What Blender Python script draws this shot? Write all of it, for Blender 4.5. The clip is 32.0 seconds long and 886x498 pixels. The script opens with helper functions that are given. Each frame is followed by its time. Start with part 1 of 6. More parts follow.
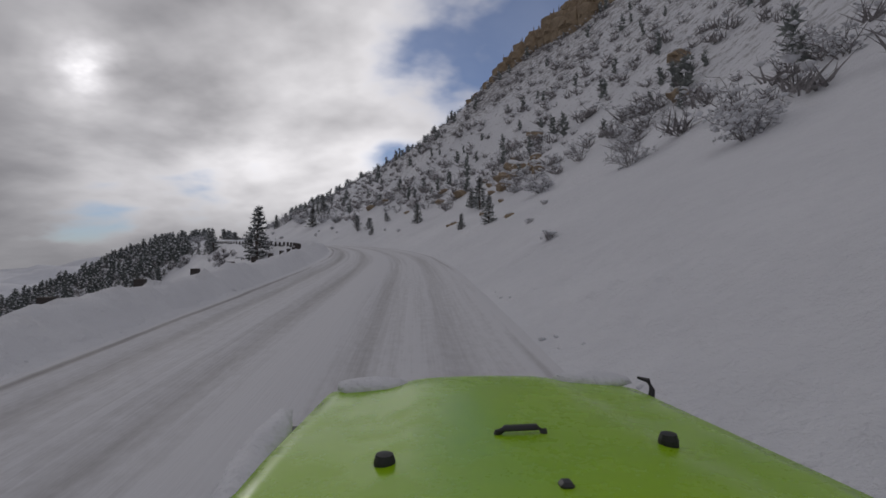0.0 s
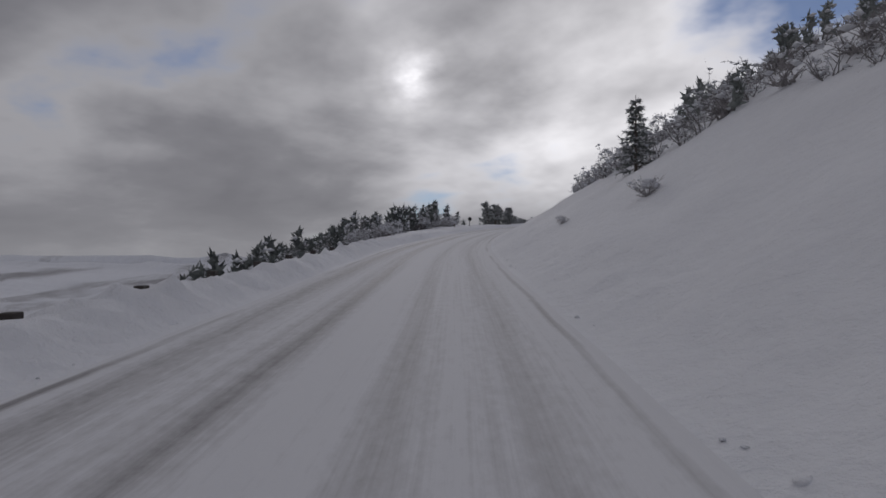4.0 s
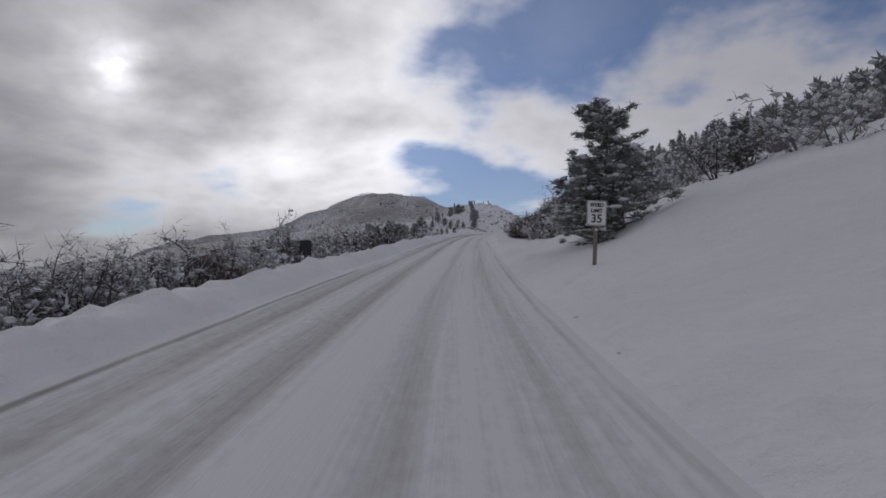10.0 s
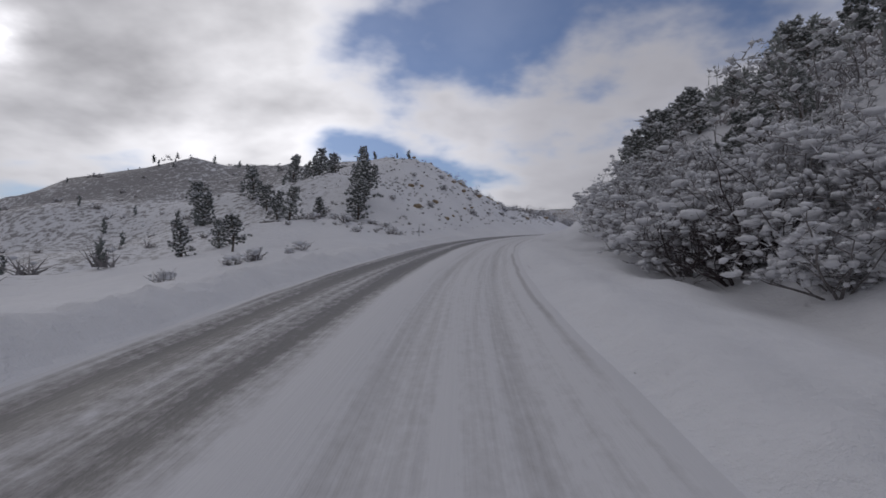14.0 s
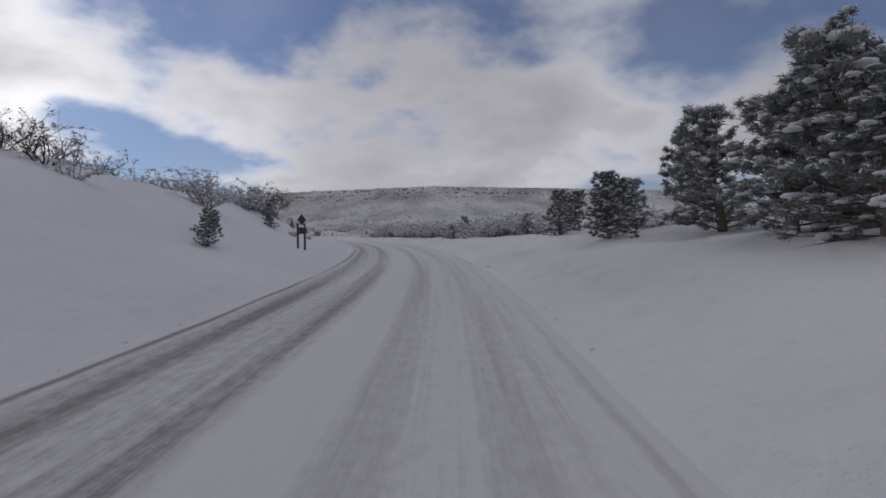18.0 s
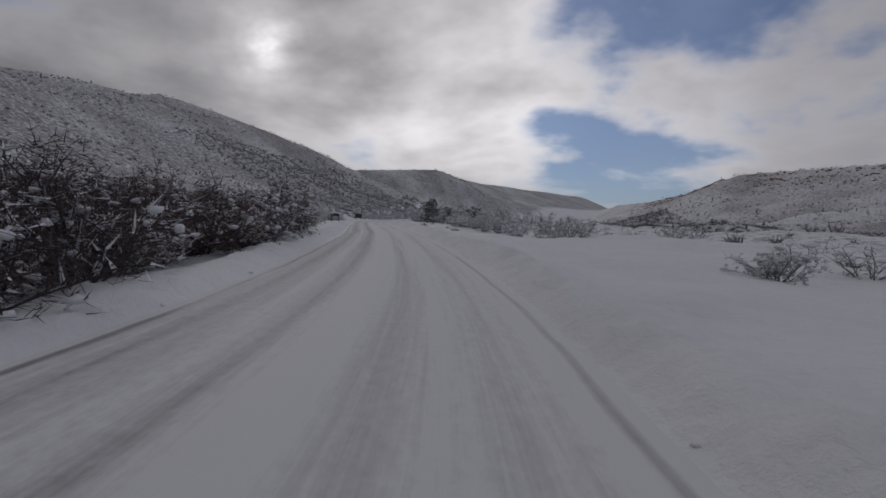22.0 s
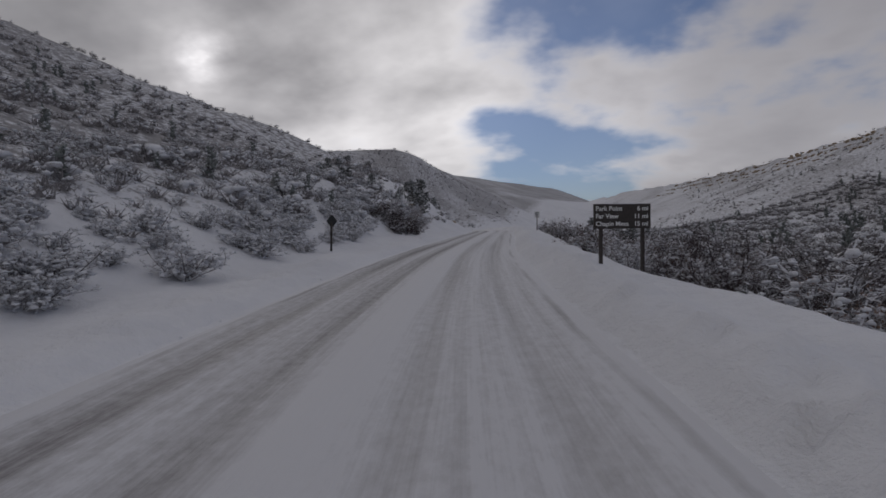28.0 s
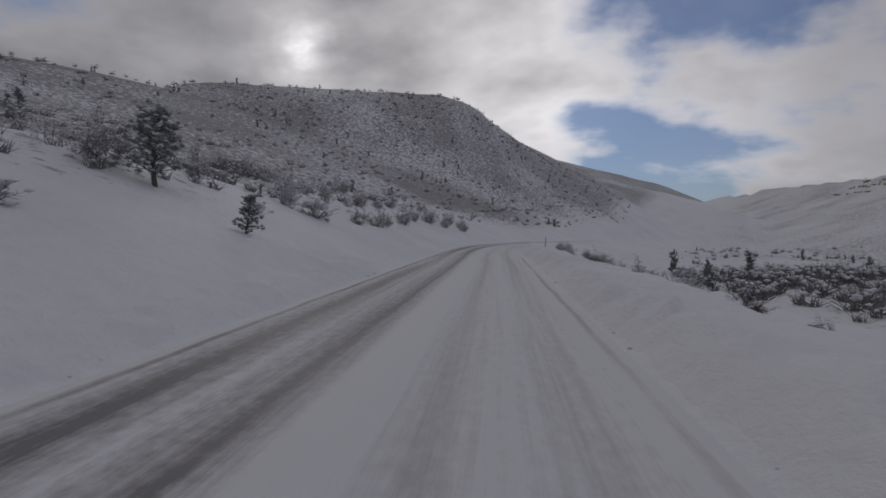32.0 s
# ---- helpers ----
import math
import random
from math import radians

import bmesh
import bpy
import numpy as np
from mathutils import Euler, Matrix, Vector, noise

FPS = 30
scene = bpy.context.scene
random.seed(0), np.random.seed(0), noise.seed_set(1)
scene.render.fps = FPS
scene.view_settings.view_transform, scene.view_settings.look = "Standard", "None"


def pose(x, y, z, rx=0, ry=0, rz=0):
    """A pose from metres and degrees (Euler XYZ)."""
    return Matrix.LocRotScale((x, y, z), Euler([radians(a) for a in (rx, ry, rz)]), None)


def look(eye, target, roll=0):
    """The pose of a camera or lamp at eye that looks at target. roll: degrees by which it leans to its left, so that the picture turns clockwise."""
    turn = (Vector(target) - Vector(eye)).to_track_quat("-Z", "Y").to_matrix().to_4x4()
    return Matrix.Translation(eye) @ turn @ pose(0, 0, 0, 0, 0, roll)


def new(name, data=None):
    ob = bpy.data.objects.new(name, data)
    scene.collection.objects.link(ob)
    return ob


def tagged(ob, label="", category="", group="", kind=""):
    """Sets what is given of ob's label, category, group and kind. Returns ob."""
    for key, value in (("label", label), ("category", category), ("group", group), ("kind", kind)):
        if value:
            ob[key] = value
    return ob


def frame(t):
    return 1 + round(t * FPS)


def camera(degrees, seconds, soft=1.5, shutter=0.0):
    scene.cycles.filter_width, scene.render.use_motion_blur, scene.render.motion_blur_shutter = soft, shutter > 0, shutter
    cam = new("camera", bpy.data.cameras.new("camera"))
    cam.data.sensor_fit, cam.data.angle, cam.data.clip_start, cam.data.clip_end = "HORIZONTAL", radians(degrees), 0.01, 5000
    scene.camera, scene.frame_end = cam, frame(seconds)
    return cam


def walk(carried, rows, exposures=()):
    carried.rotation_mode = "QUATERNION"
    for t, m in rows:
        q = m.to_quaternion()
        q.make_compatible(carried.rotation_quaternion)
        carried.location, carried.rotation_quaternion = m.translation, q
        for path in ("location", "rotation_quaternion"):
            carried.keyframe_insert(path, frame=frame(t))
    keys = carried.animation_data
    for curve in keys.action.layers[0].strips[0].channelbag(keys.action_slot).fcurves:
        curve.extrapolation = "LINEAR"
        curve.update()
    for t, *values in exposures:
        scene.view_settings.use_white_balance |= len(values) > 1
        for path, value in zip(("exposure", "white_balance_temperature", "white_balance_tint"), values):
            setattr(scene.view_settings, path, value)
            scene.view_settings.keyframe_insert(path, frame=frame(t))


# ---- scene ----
cam = camera(77.0, 32.0, soft=1.6)
PATH = [
    (0, 0.00, 0.00, 0.00, 91.92, 0.09, 5.18),
    (0.5, -2.25, 18.78, 1.41, 91.20, -0.17, 10.93),
    (1, -6.12, 37.31, 2.66, 90.88, -0.27, 15.23),
    (1.5, -11.43, 55.49, 3.75, 90.58, -0.24, 20.28),
    (2, -18.56, 73.02, 4.72, 90.12, -0.20, 26.71),
    (2.5, -27.53, 89.69, 5.60, 89.75, -0.10, 32.20),
    (3, -37.70, 105.66, 6.42, 90.00, 0.10, 34.96),
    (3.5, -48.27, 121.37, 7.23, 89.78, 0.61, 35.35),
    (4, -58.86, 137.06, 8.05, 89.75, 0.64, 35.30),
    (4.5, -69.40, 152.79, 8.90, 89.96, 0.47, 34.94),
    (5, -79.69, 168.69, 9.79, 90.23, 0.42, 33.21),
    (5.5, -89.16, 185.09, 10.74, 90.48, 0.52, 28.99),
    (6, -97.01, 202.33, 11.73, 90.58, 0.60, 22.54),
    (6.5, -102.90, 220.34, 12.75, 90.63, 0.31, 16.63),
    (7, -107.28, 238.79, 13.78, 91.13, 0.20, 13.15),
    (7.5, -110.86, 257.41, 14.83, 91.32, 0.26, 11.61),
    (8, -114.15, 276.07, 15.89, 91.29, 0.20, 11.06),
    (8.5, -117.21, 294.76, 16.98, 91.61, -0.21, 10.19),
    (9, -120.02, 313.46, 18.11, 91.56, -0.84, 9.67),
    (9.5, -122.78, 332.13, 19.29, 91.57, -1.11, 9.54),
    (10, -125.14, 350.81, 20.52, 91.81, -0.79, 7.34),
    (10.5, -126.85, 369.52, 21.80, 91.95, -0.55, 5.95),
    (11, -128.22, 388.21, 23.13, 92.04, -0.63, 5.19),
    (11.5, -129.47, 406.86, 24.49, 91.93, -0.72, 5.19),
    (12, -130.75, 425.45, 25.86, 91.97, -0.67, 5.09),
    (12.5, -131.72, 444.00, 27.22, 91.93, -0.56, 3.49),
    (13, -132.25, 462.53, 28.55, 91.62, -0.38, 2.45),
    (13.5, -132.38, 481.02, 29.84, 91.30, -0.48, 0.92),
    (14, -131.99, 499.46, 31.08, 90.81, -0.62, -0.71),
    (14.5, -131.00, 517.85, 32.28, 90.51, 0.02, -3.08),
    (15, -128.87, 536.10, 33.44, 90.81, 1.21, -7.78),
    (15.5, -125.20, 554.07, 34.57, 90.86, 1.60, -12.54),
    (16, -120.10, 571.69, 35.64, 90.66, 1.23, -16.97),
    (16.5, -113.73, 588.87, 36.63, 90.41, 0.87, -20.88),
    (17, -106.35, 605.67, 37.53, 90.16, 0.76, -23.62),
    (17.5, -98.43, 622.22, 38.32, 89.84, 0.83, -24.56),
    (18, -90.53, 638.80, 39.00, 89.36, 0.83, -23.37),
    (18.5, -83.27, 655.68, 39.58, 89.03, 0.60, -20.25),
    (19, -77.14, 673.00, 40.08, 88.49, 0.38, -15.99),
    (19.5, -72.35, 690.73, 40.53, 88.27, 0.47, -11.35),
    (20, -69.36, 708.83, 40.95, 88.24, 0.36, -4.56),
    (20.5, -68.55, 727.11, 41.37, 88.46, -0.86, 1.96),
    (21, -69.67, 745.32, 41.82, 88.63, -2.28, 7.87),
    (21.5, -72.74, 763.24, 42.31, 88.69, -2.76, 14.41),
    (22, -77.75, 780.63, 42.83, 88.30, -2.01, 20.41),
    (22.5, -84.41, 797.38, 43.39, 88.36, -0.86, 25.56),
    (23, -92.31, 813.50, 43.95, 88.40, -0.16, 28.92),
    (23.5, -100.73, 829.26, 44.50, 88.33, -0.04, 29.74),
    (24, -109.28, 844.87, 45.03, 88.35, 0.23, 30.22),
    (24.5, -117.79, 860.44, 45.53, 88.32, 0.81, 29.70),
    (25, -126.17, 876.02, 45.99, 88.58, 1.54, 29.23),
    (25.5, -134.09, 891.80, 46.42, 88.41, 1.80, 26.52),
    (26, -141.34, 907.87, 46.82, 88.39, 1.47, 24.87),
    (26.5, -148.19, 924.09, 47.22, 88.51, 1.21, 23.34),
    (27, -154.39, 940.57, 47.62, 88.60, 1.35, 20.26),
    (27.5, -159.62, 957.38, 48.05, 88.68, 1.88, 17.12),
    (28, -164.15, 974.41, 48.51, 88.68, 2.07, 15.29),
    (28.5, -168.03, 991.63, 48.99, 88.51, 0.95, 12.63),
    (29, -171.17, 1009.02, 49.48, 88.58, 0.57, 10.61),
    (29.5, -173.80, 1026.54, 49.97, 88.77, 0.71, 9.13),
    (30, -176.03, 1044.16, 50.42, 88.87, 0.53, 8.25),
    (30.5, -178.42, 1061.81, 50.81, 88.81, -0.58, 10.47),
    (31, -182.00, 1079.29, 51.11, 88.41, -1.94, 15.49),
    (31.5, -186.97, 1096.48, 51.30, 88.24, -2.15, 19.47),
    (32, -193.17, 1113.31, 51.37, 87.88, -1.46, 23.88),
]
walk(cam, [(t, pose(x, y, z, rx, ry, rz)) for t, x, y, z, rx, ry, rz in PATH],
     exposures=[(0.0, -1.56, 6330, 14), (3.0, -1.59, 6270, 14), (8.0, -1.42, 6240, 14), (13.0, -1.39, 6210, 14), (16.0, -1.29, 6230, 14), (19.0, -1.36, 6310, 14), (22.0, -1.69, 6350, 14), (26.0, -1.69, 6370, 14), (32.0, -1.69, 6350, 14)])

# ---- light: a low winter sun behind broken cloud ----
SUN_YAW, SUN_UP = radians(38.0), radians(17.0)     # yaw is to the left of +y
SUN_DIR = Vector((-math.sin(SUN_YAW) * math.cos(SUN_UP), math.cos(SUN_YAW) * math.cos(SUN_UP), math.sin(SUN_UP)))


def nodes_of(tree):
    def node(kind, **sets):
        n = tree.nodes.new(kind)
        for key, value in sets.items():
            if key in n.inputs:
                n.inputs[key].default_value = value
            else:
                setattr(n, key, value)
        return n
    return node


def link(tree, a, b):
    tree.links.new(a, b)


def ramp(tree, source, stops, mode="LINEAR"):
    n = tree.nodes.new("ShaderNodeValToRGB")
    n.color_ramp.interpolation = mode
    els = n.color_ramp.elements
    while len(els) < len(stops):
        els.new(0.5)
    for e, (p, c) in zip(els, stops):
        e.position = p
        e.color = (*c, 1) if len(c) == 3 else c
    tree.links.new(source, n.inputs[0])
    return n.outputs[0]


def math_node(tree, op, a, b=None, c=None, clamp=False):
    n = tree.nodes.new("ShaderNodeMath")
    n.operation, n.use_clamp = op, clamp
    for i, v in enumerate((a, b, c)):
        if v is None:
            continue
        if isinstance(v, (int, float)):
            n.inputs[i].default_value = v
        else:
            tree.links.new(v, n.inputs[i])
    return n.outputs[0]


def mix_rgb(tree, fac, a, b, kind="MIX"):
    n = tree.nodes.new("ShaderNodeMix")
    n.data_type, n.blend_type = "RGBA", kind
    for i, v in ((0, fac), (6, a), (7, b)):
        if isinstance(v, (int, float)):
            n.inputs[i].default_value = v
        elif isinstance(v, tuple):
            n.inputs[i].default_value = (*v, 1)
        else:
            tree.links.new(v, n.inputs[i])
    return n.outputs[2]


def make_world():
    w = bpy.data.worlds.new("winter_sky")
    scene.world = w
    w.use_nodes = True
    t = w.node_tree
    t.nodes.clear()
    node = nodes_of(t)
    sky = node("ShaderNodeTexSky", sky_type="NISHITA", sun_disc=False, sun_elevation=SUN_UP, sun_rotation=-SUN_YAW, altitude=2200.0, air_density=1.1, dust_density=0.4)
    co = node("ShaderNodeTexCoord").outputs["Generated"]
    sep = node("ShaderNodeSeparateXYZ")
    link(t, co, sep.inputs[0])
    up = math_node(t, "MAXIMUM", sep.outputs[2], 0.0)
    flat = math_node(t, "ADD", up, 0.30)
    px = math_node(t, "DIVIDE", sep.outputs[0], flat)
    py = math_node(t, "DIVIDE", sep.outputs[1], flat)
    comb = node("ShaderNodeCombineXYZ", Z=3.7)
    link(t, px, comb.inputs[0])
    link(t, py, comb.inputs[1])
    # nearness to the sun
    dot = node("ShaderNodeVectorMath", operation="DOT_PRODUCT")
    link(t, co, dot.inputs[0])
    dot.inputs[1].default_value = SUN_DIR
    near = dot.outputs["Value"]
    big = node("ShaderNodeTexNoise", Scale=1.0, Detail=5.0, Roughness=0.50, Distortion=0.25)
    link(t, comb.outputs[0], big.inputs["Vector"])
    fine = node("ShaderNodeTexNoise", Scale=2.8, Detail=5.0, Roughness=0.52)
    link(t, comb.outputs[0], fine.inputs["Vector"])
    dens = math_node(t, "ADD", math_node(t, "MULTIPLY", big.outputs[0], 0.75), math_node(t, "MULTIPLY", fine.outputs[0], 0.25))
    # thicker towards the sun's side, broken to the right
    side = math_node(t, "ADD", math_node(t, "MULTIPLY_ADD", sep.outputs[0], -0.07, dens), ramp(t, up, [(0.06, (0, 0, 0)), (0.10, (0.05, 0.05, 0.05)), (0.20, (0.04, 0.04, 0.04)), (0.30, (0, 0, 0))]))
    shade = ramp(t, dens, [(0.40, (1.05, 1.04, 1.03)), (0.52, (0.62, 0.615, 0.63)), (0.64, (0.46, 0.455, 0.475))])
    close = math_node(t, "ADD", math_node(t, "MULTIPLY", math_node(t, "SUBTRACT", near, 0.94), 16.667), math_node(t, "MULTIPLY_ADD", fine.outputs[0], -0.05, 0.022), clamp=True)
    glow = ramp(t, near, [(0.0, (0, 0, 0)), (0.80, (0.02, 0.02, 0.02)), (0.94, (0.08, 0.08, 0.075))])
    core = ramp(t, close, [(0.0, (0, 0, 0)), (0.5, (0.08, 0.079, 0.075)), (0.80, (0.26, 0.255, 0.245)), (0.93, (0.62, 0.61, 0.585)), (0.970, (1.15, 1.13, 1.08)), (0.986, (2.0, 1.96, 1.9)), (0.995, (3.6, 3.55, 3.45)), (1.0, (6.5, 6.4, 6.2))])
    glow = mix_rgb(t, 1.0, glow, core, "ADD")
    thin = ramp(t, dens, [(0.38, (1, 1, 1)), (0.62, (0.25, 0.25, 0.25))])
    away = ramp(t, math_node(t, "MULTIPLY_ADD", sep.outputs[0], 0.5, 0.5), [(0.22, (0.9, 0.9, 0.92)), (0.38, (1.0, 1.0, 1.0)), (0.48, (1.75, 1.74, 1.73)), (0.56, (2.2, 2.19, 2.17)), (0.64, (1.9, 1.9, 1.9)), (0.70, (1.85, 1.85, 1.86)), (0.83, (1.8, 1.8, 1.82)), (0.92, (1.3, 1.3, 1.33))])
    shade = mix_rgb(t, 1.0, shade, away, "MULTIPLY")
    lit = mix_rgb(t, 1.0, glow, thin, "MULTIPLY")
    # sunlit thin cloud to the right of the sun, and the blue rift beyond it
    def towards(yaw, up_deg):
        d = node("ShaderNodeVectorMath", operation="DOT_PRODUCT")
        link(t, co, d.inputs[0])
        a, b = radians(yaw), radians(up_deg)
        d.inputs[1].default_value = (-math.sin(a) * math.cos(b), math.cos(a) * math.cos(b), math.sin(b))
        return d.outputs["Value"]
    veil = mix_rgb(t, 1.0, ramp(t, towards(18, 18), [(0.88, (0, 0, 0)), (0.955, (0.80, 0.79, 0.77)), (1.0, (2.3, 2.26, 2.18))], "EASE"), thin, "MULTIPLY")
    lit = mix_rgb(t, 1.0, lit, veil, "ADD")
    rift = math_node(t, "MAXIMUM", ramp(t, towards(-3, 17), [(0.94, (0, 0, 0)), (0.99, (0.8, 0.8, 0.8))], "EASE"), ramp(t, towards(-17, 23), [(0.94, (0, 0, 0)), (0.985, (1.15, 1.15, 1.15))], "EASE"))
    side = math_node(t, "MULTIPLY_ADD", math_node(t, "MULTIPLY", rift, math_node(t, "SUBTRACT", 1.15, fine.outputs[0])), -0.13, side)
    cover = ramp(t, side, [(0.375, (0.12, 0.12, 0.12)), (0.495, (1, 1, 1))], "EASE")
    cloud = mix_rgb(t, 1.0, shade, lit, "ADD")
    blue = mix_rgb(t, 1.0, sky.outputs[0], (0.092, 0.120, 0.165), "MULTIPLY")
    colour = mix_rgb(t, cover, blue, cloud)
    haze = ramp(t, up, [(0.0, (0.85, 0.85, 0.85)), (0.10, (0.25, 0.25, 0.25)), (0.22, (0, 0, 0))])
    hazed = mix_rgb(t, math_node(t, "MULTIPLY", haze, 0.7), colour, (0.80, 0.795, 0.80))
    bg = node("ShaderNodeBackground", Strength=1.0)
    link(t, hazed, bg.inputs[0])
    out = node("ShaderNodeOutputWorld")
    link(t, bg.outputs[0], out.inputs[0])


make_world()
sun = new("sun", bpy.data.lights.new("sun", "SUN"))
sun.data.energy, sun.data.angle, sun.data.color = 0.6, radians(12), (1.0, 0.955, 0.90)
sun.matrix_world = look((0, 0, 200), Vector((0, 0, 200)) - SUN_DIR)

# ---- materials ----


def material(name):
    m = bpy.data.materials.new(name)
    m.use_nodes = True
    t = m.node_tree
    return m, t, t.nodes["Principled BSDF"], nodes_of(t)


def noise_node(t, node, scale, detail=4.0, rough=0.55, vector=None):
    n = node("ShaderNodeTexNoise", Scale=scale, Detail=detail, Roughness=rough)
    if vector is None:
        vector = node("ShaderNodeTexCoord").outputs["Object"]
    link(t, vector, n.inputs["Vector"])
    return n.outputs[0]


def bump(t, node, height, strength, distance, bsdf):
    b = node("ShaderNodeBump", Strength=strength, Distance=distance)
    link(t, height, b.inputs["Height"])
    link(t, b.outputs[0], bsdf.inputs["Normal"])


def snow_material(name, scrub=False):
    m, t, bsdf, node = material(name)
    big = noise_node(t, node, 0.12, 3.0)
    small = noise_node(t, node, 2.2, 5.0, 0.65)
    grain = noise_node(t, node, 14.0, 3.0, 0.6)
    col = ramp(t, big, [(0.3, (0.665, 0.67, 0.70)), (0.7, (0.745, 0.75, 0.775))])
    col = mix_rgb(t, 0.16, col, ramp(t, small, [(0.35, (0.66, 0.67, 0.69)), (0.6, (0.9, 0.9, 0.9))]), "MULTIPLY")
    if scrub:
        at = node("ShaderNodeAttribute", attribute_name="scrub")
        spots = noise_node(t, node, 1.1, 7.0, 0.75)
        patch = noise_node(t, node, 0.03, 3.0)
        edge = math_node(t, "ADD", spots, math_node(t, "MULTIPLY", math_node(t, "SUBTRACT", patch, 0.5), 0.35))
        lim = math_node(t, "MULTIPLY_ADD", at.outputs["Fac"], -0.17, 0.60)
        mask = ramp(t, math_node(t, "SUBTRACT", edge, lim), [(0.0, (0, 0, 0)), (0.07, (1, 1, 1))])
        mask = math_node(t, "MULTIPLY", mask, math_node(t, "MINIMUM", math_node(t, "MULTIPLY", at.outputs["Fac"], 3.0), 0.85))
        twig = ramp(t, grain, [(0.3, (0.12, 0.113, 0.112)), (0.7, (0.29, 0.275, 0.275))])
        col = mix_rgb(t, mask, col, twig)
    link(t, col, bsdf.inputs["Base Color"])
    bsdf.inputs["Roughness"].default_value = 0.75
    bsdf.inputs["Specular IOR Level"].default_value = 0.25
    h = math_node(t, "ADD", math_node(t, "MULTIPLY", small, 0.7), math_node(t, "MULTIPLY", grain, 0.12))
    bump(t, node, h, 0.8, 0.2, bsdf)
    return m


SNOW = snow_material("snow")
SNOW_GROUND = snow_material("snow_ground", scrub=True)


def road_material():
    m, t, bsdf, node = material("packed_snow_road")
    uv = node("ShaderNodeUVMap", uv_map="along").outputs[0]
    sep = node("ShaderNodeSeparateXYZ")
    link(t, uv, sep.inputs[0])
    across, along = sep.outputs[0], sep.outputs[1]
    def streak(sx, sy, detail, rough, z):
        c = node("ShaderNodeCombineXYZ", Z=z)
        link(t, math_node(t, "MULTIPLY", across, sx), c.inputs[0])
        link(t, math_node(t, "MULTIPLY", along, sy), c.inputs[1])
        return noise_node(t, node, 1.0, detail, rough, c.outputs[0])
    lines = streak(4.2, 0.05, 5.0, 0.62, 0.0)
    fine = streak(22.0, 0.35, 4.0, 0.6, 4.0)
    slow = streak(0.35, 0.035, 3.0, 0.5, 9.0)
    clods = streak(6.0, 3.0, 6.0, 0.7, 2.0)
    # wheel tracks of both lanes: distance from each lane's two wheel lines
    wob = math_node(t, "MULTIPLY_ADD", streak(0.0, 0.02, 2.0, 0.5, 7.0), 0.9, -0.45)
    acr = math_node(t, "ADD", across, wob)
    lane = math_node(t, "ABSOLUTE", math_node(t, "SUBTRACT", math_node(t, "ABSOLUTE", math_node(t, "ADD", acr, 0.15)), 1.65))
    wheel = math_node(t, "ABSOLUTE", math_node(t, "SUBTRACT", lane, 0.75))
    track = ramp(t, wheel, [(0.0, (1, 1, 1)), (0.38, (0.35, 0.35, 0.35)), (0.65, (0, 0, 0))], "EASE")
    leftish = ramp(t, math_node(t, "MULTIPLY_ADD", across, 0.15, 0.5), [(0.2, (1, 1, 1)), (0.5, (0.72, 0.72, 0.72)), (0.8, (0.55, 0.55, 0.55))])
    wear = math_node(t, "MULTIPLY", track, leftish)
    wear = math_node(t, "MULTIPLY", wear, math_node(t, "MULTIPLY_ADD", slow, 1.0, -0.05))
    wear = math_node(t, "ADD", wear, math_node(t, "MULTIPLY_ADD", lines, 0.9, -0.45))
    wear = math_node(t, "ADD", wear, math_node(t, "MULTIPLY_ADD", fine, 0.42, -0.21))
    wear = math_node(t, "ADD", wear, math_node(t, "MULTIPLY_ADD", clods, 0.5, -0.25))
    bare = node("ShaderNodeAttribute", attribute_name="wear").outputs["Fac"]
    wear = math_node(t, "ADD", math_node(t, "MULTIPLY", wear, math_node(t, "MULTIPLY_ADD", bare, 0.9, 0.62)), math_node(t, "MULTIPLY", bare, math_node(t, "MULTIPLY_ADD", clods, 0.7, 0.0)))
    # the berm's edge shadow, painted as a broken dark line along both sides
    berm_shade = math_node(t, "ABSOLUTE", math_node(t, "SUBTRACT", math_node(t, "ABSOLUTE", math_node(t, "ADD", across, math_node(t, "MULTIPLY_ADD", streak(0.0, 0.15, 4.0, 0.6, 5.0), 0.3, -0.15))), 3.2))
    broken = ramp(t, streak(0.4, 0.05, 4.0, 0.65, 12.0), [(0.38, (0, 0, 0)), (0.54, (1, 1, 1))])
    wear = math_node(t, "ADD", wear, math_node(t, "MULTIPLY", ramp(t, berm_shade, [(0.03, (0.75, 0.75, 0.75)), (0.12, (0, 0, 0))]), math_node(t, "MULTIPLY", broken, ramp(t, math_node(t, "MULTIPLY_ADD", across, 0.15, 0.5), [(0.3, (1, 1, 1)), (0.7, (0.55, 0.55, 0.55))]))))
    col = ramp(t, wear, [(0.08, (0.63, 0.63, 0.65)), (0.40, (0.47, 0.465, 0.475)), (0.72, (0.29, 0.28, 0.285)), (1.0, (0.15, 0.145, 0.145))])
    link(t, col, bsdf.inputs["Base Color"])
    link(t, ramp(t, wear, [(0.2, (0.8, 0.8, 0.8)), (0.9, (0.62, 0.62, 0.62))]), bsdf.inputs["Roughness"])
    h = math_node(t, "MULTIPLY_ADD", clods, 0.5, math_node(t, "SUBTRACT", fine, wear))
    bump(t, node, h, 0.5, 0.03, bsdf)
    return m


ROAD_SNOW = road_material()

